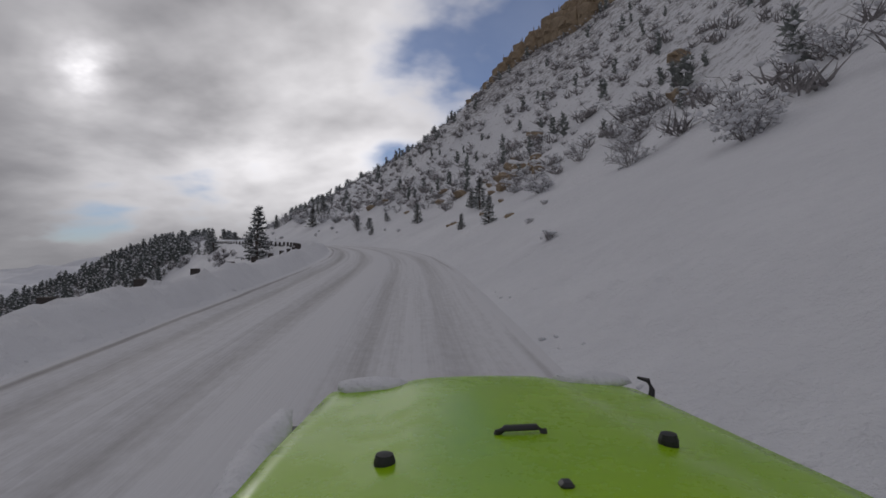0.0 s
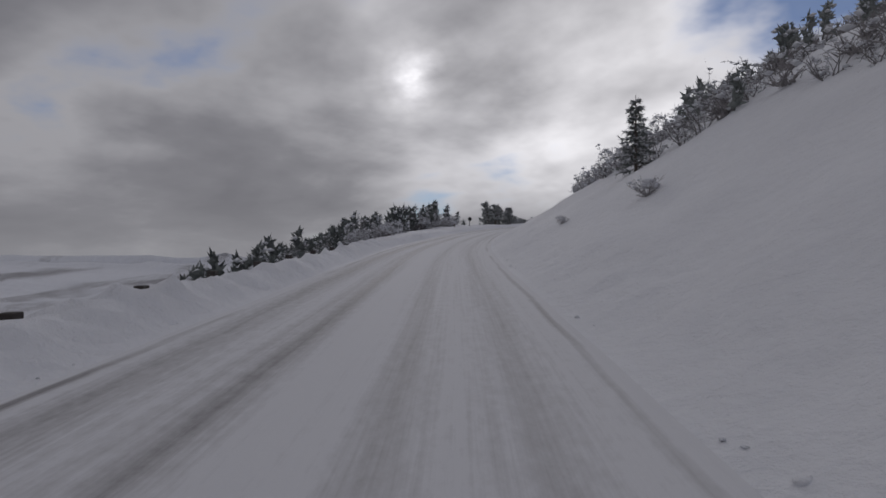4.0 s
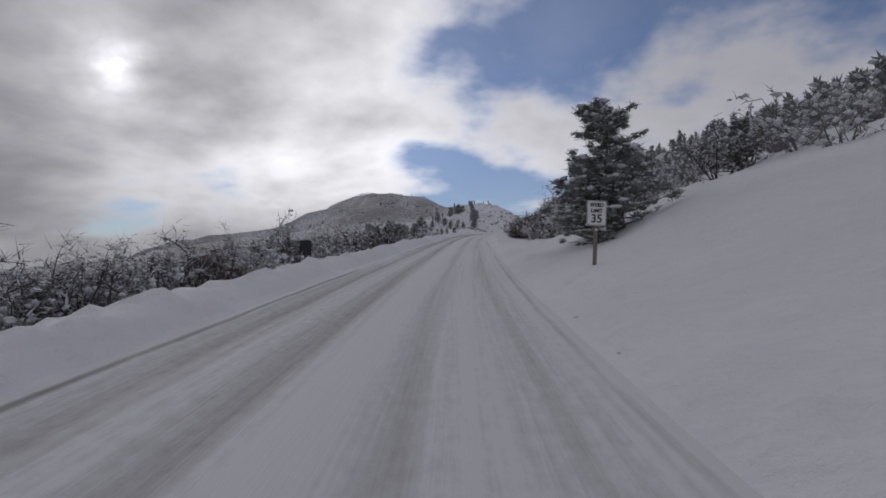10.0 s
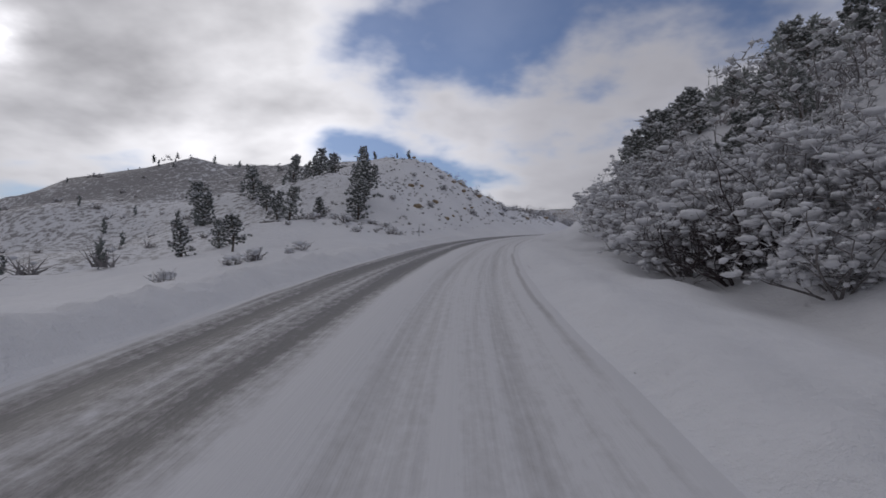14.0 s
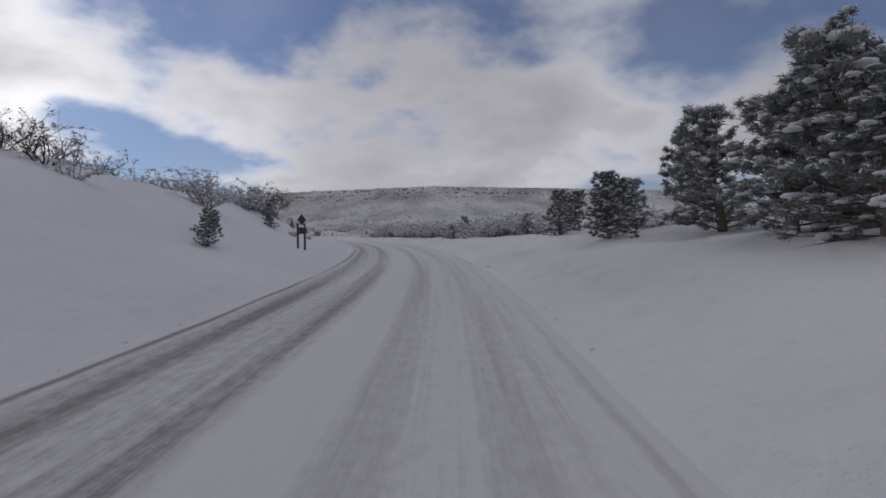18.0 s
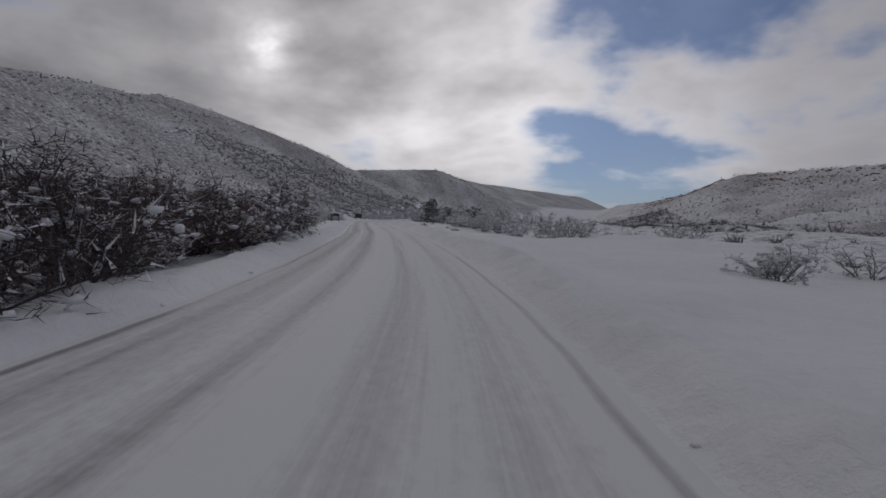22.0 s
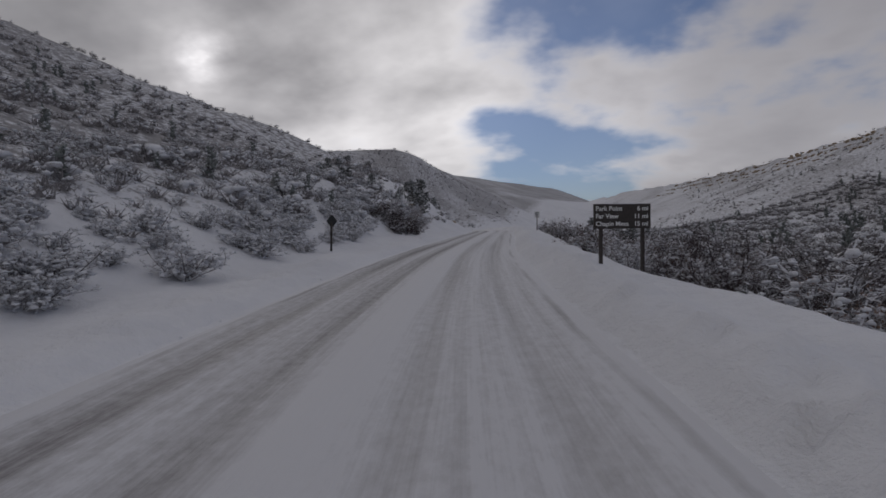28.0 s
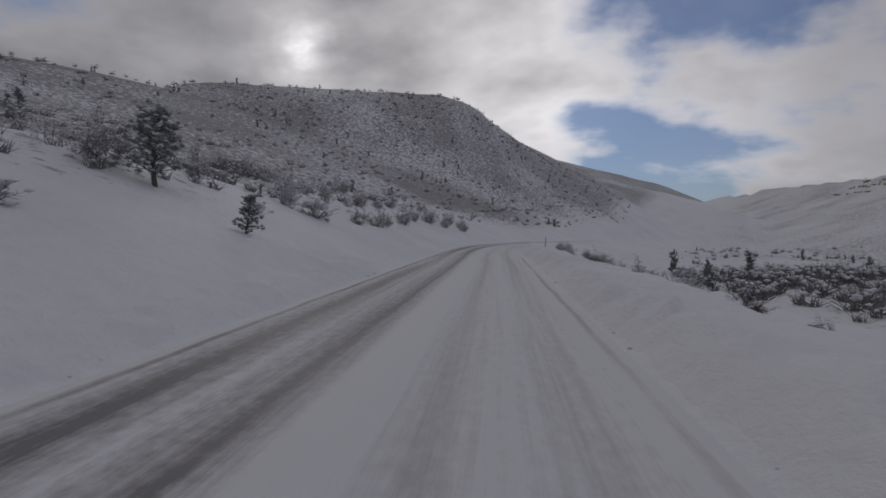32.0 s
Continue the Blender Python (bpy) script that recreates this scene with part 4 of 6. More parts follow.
thicket(["pinyon_pine"], 316, 372, 13, 30, 30, 4.0, 6.0, "tall pines above the oaks")
thicket(["dark_oak", "snowy_oak", "scrub_oak"], 368, 440, 14, 24, 44, 2.2, 3.6, "oak scrub along the bank's crest")
for s, u, h, w in ((403.0, 8.2, 5.7, 1.4), (402.0, 6.9, 2.8, 1.5), (405.0, 7.4, 3.6, 1.4), (413, 10.6, 3.0, 1.3), (430, 12.4, 5.8, 1.25), (436, 11.2, 4.2, 1.2), (421, 13.6, 3.4, 1.2), (408.0, 15.5, 2.8, 1.1)):
    plant("pinyon_pine", s, u, h, w, "pinyons by the road", int(s) % 3)
thicket(["scrub_oak", "dark_oak"], 384, 442, -13.4, -7.7, 84, 2.3, 3.2, "bare oaks along the left shoulder")
thicket(["snowy_oak", "snowy_oak", "scrub_oak"], 725, 744, 9.8, 17, 26, 2.0, 3.0, "snowy scrub by the bend", 1.15)
thicket(["snowy_oak", "scrub_oak"], 868, 902, 10.8, 18, 28, 1.5, 2.3, "oak scrub by the flat", 1.15)
plant("pinyon_pine", 420, 13.5, 5.0, 1.1, "pinyons by the road")
plant("pinyon_pine", 437, 13.6, 7.4, 1.15, "pinyons by the road", 3)
thicket(["dark_oak", "scrub_oak"], 425, 470, 9, 17, 34, 2.8, 4.6, "oaks under the pinyons")
thicket(["snowy_oak", "pinyon_pine", "pinyon_pine"], 462, 600, 13, 28, 70, 2.6, 5.2, "trees on the right-hand slope")
thicket(["dark_oak", "dark_oak", "scrub_oak"], 466, 516, 8.8, 13.4, 34, 3.0, 4.8, "tall bare oaks by the road", 1.0)
thicket(["snowy_oak", "snowy_oak", "scrub_oak", "dark_oak"], 516, 572, 8.8, 13.4, 32, 2.2, 3.6, "oaks below the right-hand slope", 1.1)
thicket(["pinyon_pine", "scrub_oak"], 480, 600, 24, 60, 34, 3.0, 5.0, "trees on the right-hand slope")
thicket(["dead_tree"], 600, 640, 40, 56, 4, 3, 5, "dead trees on the crest")
thicket(["pinyon_pine"], 606, 650, 19, 28, 7, 2.6, 4.5, "pinyons over the cutting")
for s, u, h in ((604, 8.2, 0.5), (610, 11, 0.7), (618, 12.5, 0.8), (628, 9.4, 0.6), (634, 13, 1.0), (640, 11, 0.8), (652, 9.5, 1.2), (660, 12, 1.4)):
    plant("bush", s, u, h, 1.0, "bushes in the cutting")
for s, u, h, w in ((684.5, 9.2, 3.2, 1.5), (686.5, 10.8, 4.6, 1.3), (690, 12.4, 5.6, 1.15), (688, 9.8, 3.8, 1.3), (694, 11.4, 4.8, 1.1), (698, 12.6, 4.4, 1.1), (693, 15.0, 5.4, 1.2), (697, 8.4, 2.2, 1.4), (700, 9.8, 3.1, 1.2), (703, 11.0, 3.0, 1.2), (709, 10.0, 3.0, 1.25), (711, 11.6, 2.8, 1.2), (714, 12.4, 2.6, 1.1), (706, 13.6, 3.4, 1.1), (738, 10.4, 2.8, 1.0), (726, 13, 2.2, 1.2), (740, 9.4, 1.9, 1.1)):
    plant("pinyon_pine", s, u, h, w, "pinyons past the cutting", int(s) % 3)
thicket(["snowy_oak"], 696, 752, 12, 24, 16, 1.6, 2.6, "snowy scrub by the bend", 1.2)
thicket(["snowy_oak", "snowy_oak", "scrub_oak"], 753, 776, 8.6, 19, 36, 2.0, 3.1, "snowy scrub by the bend", 1.2)
for s, u, h in ((804, 16, 1.8), (806, 13.6, 1.5), (812, 12.8, 1.9), (815, 14.5, 2.1), (822, 12.4, 1.5), (827, 14, 2.0), (832, 16, 2.2), (838, 13.4, 1.7), (786, 10.5, 1.1), (792, 14, 1.4)):
    plant("pinyon_pine" if h > 1.85 else "snowy_oak", s, u, h, 1.25, "bushes on the open flat")
thicket(["scrub_oak", "bush", "pinyon_pine"], 790, 860, 14, 60, 22, 0.8, 2.0, "shrubs on the flat")
thicket(["scrub_oak", "snowy_oak"], 866, 950, 18, 34, 24, 1.6, 2.6, "oak scrub by the flat", 1.2)
thicket(["snowy_oak", "scrub_oak"], 906, 934, 15.5, 26, 26, 2.2, 3.3, "oak scrub by the flat", 1.15)
plant("bush", 891, 6.2, 0.8, 1.0, "bushes by the road")
for s, u in ((877, 7.5), (880, 8.4), (884, 8.0), (905, 9), (925, 11)):
    plant("bush", s, u, 0.45, 1.1, "bushes by the road")
thicket(["snowy_oak", "snowy_oak", "scrub_oak"], 942, 990, 10.2, 14, 34, 2.2, 3.4, "grove of tall oaks", 1.1)
thicket(["snowy_oak", "scrub_oak", "pinyon_pine"], 934, 990, 13.4, 26, 54, 3.0, 4.6, "grove of tall oaks")
for s, u, h in ((938, 11.4, 4.8), (941, 13, 5.4), (945, 12.6, 4.2)):
    plant("pinyon_pine", s, u, h, 1.0, "grove of tall oaks")
thicket(["scrub_oak", "bush"], 985, 1045, 10, 30, 26, 1.2, 2.6, "scrub below the road")
thicket(["dark_oak", "dark_oak", "scrub_oak", "rusty_oak"], 1042, 1132, 7.6, 30, 260, 1.6, 2.7, "scrub below the road", 1.15)
thicket(["dark_oak", "scrub_oak"], 1132, 1172, 15, 40, 110, 1.4, 2.4, "scrub below the road", 1.15)
for s, u, h in ((1103, 16, 5.0), (1106, 18, 4.2), (1096, 12, 3.6)):
    plant("pinyon_pine", s, u, h, 1.0, "pinyons below the road")
thicket(["dark_oak", "scrub_oak", "snowy_oak"], 1172, 1260, 20, 60, 70, 0.8, 1.8, "scrub below the road")

# left-hand side
thicket(["dark_oak", "scrub_oak"], 118, 140, -13, -9.4, 16, 0.9, 1.6, "bushes under the rail")
plant("fir_tree", 91, -9.8, 8.6, 1.2, "trees on the slope below the road")
plant("fir_tree", 157, -9.2, 6.4, 1.1, "pair of firs by the rail")
plant("fir_tree", 158.6, -10.0, 7.0, 1.1, "pair of firs by the rail")
thicket(["pinyon_pine", "snowy_oak", "scrub_oak"], 186, 226, -34, -9.5, 60, 1.6, 2.8, "trees on the slope below the road")
thicket(["scrub_oak", "pinyon_pine"], 162, 232, -24, -11, 24, 1.8, 3.0, "scrub beyond the rail")
thicket(["snowy_oak", "scrub_oak"], 230, 268, -24, -11.5, 24, 2.2, 3.6, "oaks by the turning", 1.1)
for s, u, h in ((276, -8.2, 4.4), (278, -9.4, 5.0), (271, -10.0, 5.2), (274, -12.5, 6.2), (279, -14.5, 6.0), (276, -10.6, 5.2), (281, -13.6, 3.8)):
    plant("pinyon_pine", s, u, h, 1.1, "clump of pinyons")
for s, u, h in ((284, -9.6, 3.4), (286.5, -10.4, 3.4), (291, -10.6, 3.8), (294, -10.4, 3.3)):
    plant("pinyon_pine", s, u, h, 0.9, "trees below the shoulder")
thicket(["pinyon_pine", "snowy_oak"], 296, 376, -13.4, -9.0, 44, 3.4, 4.9, "trees below the shoulder")
thicket(["pinyon_pine", "scrub_oak"], 286, 376, -26, -13.6, 24, 2.6, 3.8, "trees below the shoulder")
plant("pinyon_pine", 385, -11.4, 5.8, 1.2, "trees below the shoulder")
thicket(["scrub_oak", "snowy_oak", "pinyon_pine"], 376, 484, -20, -8.8, 70, 2.2, 3.3, "trees below the shoulder")
thicket(["pinyon_pine", "pinyon_pine", "snowy_oak"], 464, 492, -15, -9.2, 16, 4.0, 5.4, "trees below the shoulder")
thicket(["pinyon_pine", "fir_tree", "scrub_oak"], 484, 560, -60, -12, 26, 1.6, 3.2, "scattered trees below the road")
thicket(["bush"], 500, 560, -9.5, -7.5, 8, 0.5, 0.9, "bushes on the left shoulder")
for s, u, h in ((599, -27.8, 4.4), (601, -30, 4.0), (603, -33, 3.6), (584, -14.5, 4.6), (588, -15.5, 5.2), (591, -17.5, 4.4), (578, -19, 3.6), (562, -15, 2.6), (564, -20, 2.8), (567, -19, 2.4), (602, -21, 2.6), (600, -26, 3.4), (586, -35, 4.2), (590, -39, 4.4), (583, -18.5, 2.4), (607, -25.5, 3.2), (604, -29, 2.8), (596, -30, 4.0), (592, -33, 4.6), (588, -28, 3.6), (584, -24, 3.4), (580, -30, 3.8), (594, -19.4, 3.0)):
    plant("pinyon_pine", s, u, h, 1.0, "pines on the left-hand knoll")
thicket(["bush"], 574, 660, -20, -8.5, 46, 0.4, 1.1, "bushes in the cutting")
thicket(["scrub_oak", "bush"], 628, 668, -20, -11, 14, 0.8, 1.6, "bushes in the cutting")
thicket(["snowy_oak", "dark_oak", "scrub_oak"], 676, 742, -26, -12.0, 60, 1.7, 2.8, "oak scrub on the left bank", 1.2)
for s, u, h in ((700, -8.6, 1.7), (702, -9.4, 1.4), (720, -9.6, 1.5), (723, -10.4, 1.7)):
    plant("pinyon_pine", s, u, h, 1.15, "small firs on the left bank")
plant("pinyon_pine", 611.2, -27.9, 3.2, 1.0, "pines on the left-hand knoll", 3)
plant("pinyon_pine", 764, -10.4, 2.8, 1.1, "small firs on the left bank")
plant("pinyon_pine", 778, -8.8, 1.3, 1.4, "small firs on the left bank")
plant("dark_oak", 739, -12.0, 3.4, 1.3, "oak scrub on the left bank")
plant("dark_oak", 741.5, -13.4, 3.2, 1.3, "oak scrub on the left bank")
plant("dead_tree", 738, -17, 4.0)
plant("fir_tree", 733, -9.2, 1.1, 1.0, "small firs on the left bank")
plant("fir_tree", 682, -13, 1.3, 1.0, "small firs on the left bank")
for s, u, h in ((722, -8.2, 0.7), (728, -7.4, 0.5), (738, -8.4, 0.6), (748, -8.6, 0.7), (758, -8.2, 0.9), (752, -12, 1.0), (766, -10, 1.2), (772, -12, 1.1)):
    plant("bush", s, u, h, 1.0, "bushes on the left bank")
thicket(["scrub_oak"], 745, 792, -24, -13.6, 40, 1.4, 2.2, "oak scrub on the left bank")
thicket(["dark_oak"], 786, 862, -24, -13.6, 74, 2.8, 4.0, "dark oak scrub by the road", 1.2)
thicket(["dark_oak", "dark_oak", "dark_oak", "rusty_oak"], 796, 866, -13.5, -6.2, 120, 2.2, 3.6, "dark oak scrub by the road", 1.2)
plant("pinyon_pine", 872, -7.4, 2.9, 0.9, "dark oak scrub by the road")
plant("dead_tree", 812, -12.6, 7.6)
thicket(["rusty_oak"], 796, 808, -12.5, -8, 12, 2.2, 3.2, "rusty oaks by the road", 1.15)
thicket(["snowy_oak", "scrub_oak", "rusty_oak"], 884, 936, -18, -8.4, 96, 1.5, 2.5, "scrub at the hill's foot", 1.1)
thicket(["snowy_oak", "snowy_oak", "rusty_oak"], 934, 954, -16, -7.9, 30, 1.4, 2.8, "scrub at the hill's foot", 1.1)
thicket(["scrub_oak", "bush"], 958, 1012, -26, -10.5, 16, 0.8, 1.8, "scrub at the hill's foot")
thicket(["snowy_oak", "snowy_oak", "snowy_oak", "bush"], 1004, 1108, -24, -8.2, 250, 0.8, 1.6, "scrub on the left-hand slope", 1.2)
thicket(["snowy_oak"], 1020, 1102, -11, -7.4, 64, 0.9, 1.5, "scrub on the left-hand slope", 1.3)
for s, u, h in ((1110, -9.2, 3.2), (1119, -11.5, 2.8), (1136, -9.4, 1.2), (1150, -8.2, 1.4)):
    plant("fir_tree" if s > 1130 else "pinyon_pine", s, u, h * 1.1, 1.2, "firs on the steep left bank")
for s, u, h in ((1114, -7.6, 0.9), (1116, -7.0, 0.8), (1122, -8.0, 1.0), (1125, -7.2, 0.9), (1130, -6.6, 0.8), (1128, -9.4, 0.8), (1134, -8.0, 0.7), (1142, -7.0, 0.8), (1147, -8.8, 0.7), (1155, -7.6, 0.8), (1164, -8.5, 0.9), (1174, -9, 0.9), (1186, -9.5, 0.8), (1200, -9.8, 0.8), (1209, -10, 1.6), (1216, -9, 0.6)):
    plant("bush", s, u, h, 1.1, "bushes on the steep left bank")
plant("pinyon_pine", 1196.5, -12.4, 3.4, 1.1, "firs on the steep left bank")
plant("pinyon_pine", 1194, -7.4, 1.4, 1.1, "firs on the steep left bank")
thicket(["dark_oak", "scrub_oak"], 1152, 1180, -18, -11.5, 40, 1.6, 2.6, "scrub above the steep bank", 1.15)
plant("pinyon_pine", 1113.6, -9.6, 4.9, 0.9, "firs on the steep left bank")
plant("pinyon_pine", 1111.5, -10.8, 3.6, 1.0, "firs on the steep left bank")
thicket(["dark_oak"], 1084, 1092, -9.4, -6.4, 9, 1.5, 2.2, "dark oaks under the steep bank", 1.15)
thicket(["rusty_oak"], 1098, 1106, -9.6, -6.6, 7, 1.0, 1.6, "rusty oaks under the steep bank", 1.15)
thicket(["scrub_oak", "bush"], 1104, 1180, -26, -13, 30, 0.9, 1.8, "scrub above the steep bank")
thicket(["scrub_oak", "rusty_oak", "pinyon_pine"], 1100, 1150, -24, -14.5, 26, 1.5, 2.4, "scrub above the steep bank", 1.15)
for s, u, h in ((1112, -12.6, 1.8), (1121, -13.4, 2.0), (1133, -11.4, 1.8), (1144, -10.2, 2.2)):
    plant("pinyon_pine", s, u, h, 1.0, "firs on the steep left bank")
thicket(["scrub_oak", "rusty_oak"], 1196, 1275, -26, -8.5, 50, 1.4, 2.4, "scrub at the bend")

# fillings where the growth is thickest
thicket(["snowy_oak", "scrub_oak", "snowy_oak"], 540, 576, 9.4, 13.4, 30, 2.0, 3.2, "oaks below the right-hand slope", 1.15)
thicket(["snowy_oak", "pinyon_pine"], 540, 598, 13.6, 24, 34, 2.6, 4.2, "trees on the right-hand slope", 1.1)
thicket(["dark_oak", "scrub_oak"], 1196, 1246, 8.0, 15, 26, 0.7, 1.4, "scrub below the road", 1.2)
thicket(["snowy_oak", "scrub_oak"], 806, 840, 13, 22, 18, 1.3, 2.0, "bushes on the open flat", 1.2)

# ---- far scrub: one joined mesh for each hillside ----


def clump_arrays(seed, pine):
    a = Shape(seed)
    r = a.r
    if pine:
        for k in range(5):
            c = Vector((r.uniform(-.12, .12), r.uniform(-.12, .12), 0.2 + 0.17 * k))
            a.blob(c, 0.24 - 0.04 * k, 0.24 - 0.04 * k, 0.15, 0.5, True)
            for j in range(8):
                d = rand_dir(r, -0.3)
                a.sliver(c + d * 0.08, d, (0.42 - 0.06 * k) * r.uniform(0.6, 1.1), 0.055)
        n_dark = len(a.f)
        for k in range(5):
            a.blob(Vector((r.uniform(-.22, .22), r.uniform(-.22, .22), 0.34 + 0.14 * k)), 0.14, 0.11, 0.06, 0.4, True)
    else:
        for k in range(28):
            d = rand_dir(r, 0.0)
            a.sliver(Vector((r.uniform(-.25, .25), r.uniform(-.25, .25), 0.05)), (d + Vector((0, 0, 0.5))).normalized(), r.uniform(0.4, 0.9), 0.036)
        n_dark = len(a.f)
        for k in range(2):
            a.blob(Vector((r.uniform(-.3, .3), r.uniform(-.3, .3), r.uniform(0.4, 0.7))), r.uniform(0.12, 0.22), 0.15, 0.09, 0.4, True)
    return np.array([tuple(v) for v in a.v]), a.f, n_dark


def far_scrub(name, label, seed, count, s0, s1, u0, u1, low, high, pines=0.15, patch=0.0):
    r = np.random.RandomState(seed)
    kinds = [clump_arrays(700 + k, False) for k in range(4)], [clump_arrays(800 + k, True) for k in range(2)]
    s, u = r.uniform(s0, s1, count * 2), r.uniform(u0, u1, count * 2)
    x, y = plan(s, u)
    keep = np.where(wave(x, y, 26.0, seed) + 0.5 * wave(x, y, 9.0, seed + 1) > patch)[0][:count]
    s, u, x, y = s[keep], u[keep], x[keep], y[keep]
    z = height(s, u)
    co, tri, mat, base = [], [], [], 0
    for k in range(len(s)):
        pine = r.rand() < pines
        v, f, n_dark = kinds[pine][r.randint(4 if not pine else 2)]
        h = r.uniform(low, high) * (1.7 if pine else 1.0)
        a = r.rand() * 6.283
        w = h * (0.75 if pine else 1.25)
        c, d = math.cos(a) * w, math.sin(a) * w
        co.append(np.stack([x[k] + v[:, 0] * c - v[:, 1] * d, y[k] + v[:, 0] * d + v[:, 1] * c, z[k] - 0.05 + v[:, 2] * h], -1))
        tri.append(np.array(f) + base)
        mat.append(np.where(np.arange(len(f)) < n_dark, 2 if pine else 0, 1))
        base += len(v)
    co, tri, mat = np.vstack(co), np.vstack(tri), np.concatenate(mat)
    me = bpy.data.meshes.new(name)
    me.vertices.add(len(co))
    me.vertices.foreach_set("co", co.ravel())
    me.loops.add(tri.size)
    me.polygons.add(len(tri))
    me.loops.foreach_set("vertex_index", tri.ravel().astype(np.int32))
    me.polygons.foreach_set("loop_start", np.arange(0, tri.size, 3, dtype=np.int32))
    for m in (TWIG, SNOW_CAP, NEEDLES):
        me.materials.append(m)
    me.polygons.foreach_set("material_index", mat.astype(np.int32))
    me.update(calc_edges=True)
    tagged(new(name, me), label, "scrub", kind="stuff")


far_scrub("hillside_scrub", "frosted scrub and pines on the steep hillside", 21, 3600, -60, 190, 15, 90, 0.8, 1.8, 0.12, -0.6)
far_scrub("hillside_scrub", "frosted scrub on the bank's top", 22, 1100, 190, 450, 18, 60, 1.2, 2.4, 0.4, -0.6)
far_scrub("hillside_scrub", "frosted pines and scrub on the right-hand slope", 23, 1500, 430, 600, 18, 110, 1.4, 2.4, 0.5, -0.8)
far_scrub("valley_scrub", "dark pines and scrub on the slope below the road", 24, 600, 240, 560, -110, -14, 1.1, 2.0, 0.4)
far_scrub("knoll_scrub", "scrub on the snowy knoll", 25, 500, 560, 700, -110, -24, 0.5, 1.3, 0.3)
far_scrub("knoll_scrub", "tufts and twigs on the cutting's face", 35, 1000, 576, 664, -27, -7.5, 0.2, 0.5, 0.0, -1.4)
far_scrub("valley_scrub", "dark trees on the slope below the bend", 36, 2200, 168, 262, -130, -12, 1.4, 2.8, 0.45, -1.2)
far_scrub("hillside_scrub", "snow-dusted scrub on the long hillside", 26, 5000, 780, 1230, -150, -12, 0.4, 1.05, 0.02, -1.0)
far_scrub("hillside_scrub", "snow-laden low bushes on the left-hand slope", 37, 2600, 996, 1112, -70, -10, 0.6, 1.2, 0.03, -1.5)
far_scrub("hillside_scrub", "snow-dusted scrub on the hill at the bend", 27, 2400, 1190, 1500, -190, -14, 0.7, 1.5, 0.06, -0.9)
far_scrub("valley_scrub", "dark scrub over the snowy valley floor", 28, 2400, 780, 1420, 22, 260, 0.6, 1.5, 0.03, 0.0)
far_scrub("valley_scrub", "dark thicket below the road", 29, 6500, 985, 1260, 22, 150, 0.9, 2.0, 0.02, -0.7)
far_scrub("mesa_scrub", "sparse scrub on the far mesa", 30, 2600, 900, 1700, 110, 330, 0.6, 1.4, 0.05, -0.6)

joined_rest()


def plough_lumps():
    """Clods of ploughed snow along both edges of the road."""
    r = random.Random(77)
    a = Shape(77)
    for k in range(5200):
        s = r.uniform(-20, 1240)
        side = r.choice((-1, 1))
        u = side * (3.6 + abs(r.gauss(0, 0.3)))
        x, y, z = ground(s, u)
        q = 0.012 + 0.045 * r.random() ** 3
        a.blob(Vector((x, y, z + q * 0.2)), q * r.uniform(0.9, 1.5), q * r.uniform(0.9, 1.5), q * r.uniform(0.6, 1.0), 0.5, q < 0.045)
    tagged(new("snow_clods", a.mesh("snow_clods", SNOW_CAP, True)), "clods of ploughed snow along the road's edges", "snow", kind="stuff")


plough_lumps()


def plough_banks():
    """The rough bank of thrown snow along either edge."""
    ss = np.arange(-20, 1250, 0.3)
    for side in (-1, 1):
        us = side * np.linspace(3.45, 6.9, 15)

        def bank(s, u):
            x, y = plan(s, u)
            a = np.abs(u)
            rise = np.clip((a - 3.45) / 0.5, 0, 1) * np.clip((6.9 - a) / 1.2, 0, 1)
            amount = np.interp(s, [-20, 190, 225, 250, 290, 540, 600, 1250], [1, 1, .45, .45, .9, .8, .5, .6]) if side < 0 else np.interp(s, [-20, 700, 760, 1250], [.35, .4, .7, .8])
            rough = 0.55 * wave(x, y, 0.9, 61) + 0.45 * wave(x, y, 0.45, 62) + 0.5 * wave(x, y, 2.3, 63)
            crest = np.exp(-((a - 4.6 - 0.25 * np.sin(s * 0.21)) / 0.75) ** 2)
            return height(s, u) - 0.05 + rise * (0.06 + amount * (0.34 * crest * (1 + 0.45 * rough) + 0.08 * rough))

        me, S2, U2, faces = sheet("snow_bank", ss, us if side > 0 else us[::-1], bank, [SNOW])
        tagged(new("snow_bank", me), "rough bank of ploughed snow along the road", "snow bank", kind="structure")


plough_banks()


# ---- roadside things ----


def box_mesh(name, x0, x1, y0, y1, z0, z1, mat, bevel=0.006):
    bm = bmesh.new()
    bmesh.ops.create_cube(bm, size=1.0)
    for v in bm.verts:
        v.co = Vector((x0 if v.co.x < 0 else x1, y0 if v.co.y < 0 else y1, z0 if v.co.z < 0 else z1))
    if bevel:
        bmesh.ops.bevel(bm, geom=bm.edges[:], offset=bevel, segments=1, affect="EDGES")
    me = bpy.data.meshes.new(name)
    bm.to_mesh(me)
    bm.free()
    me.materials.append(mat)
    return me


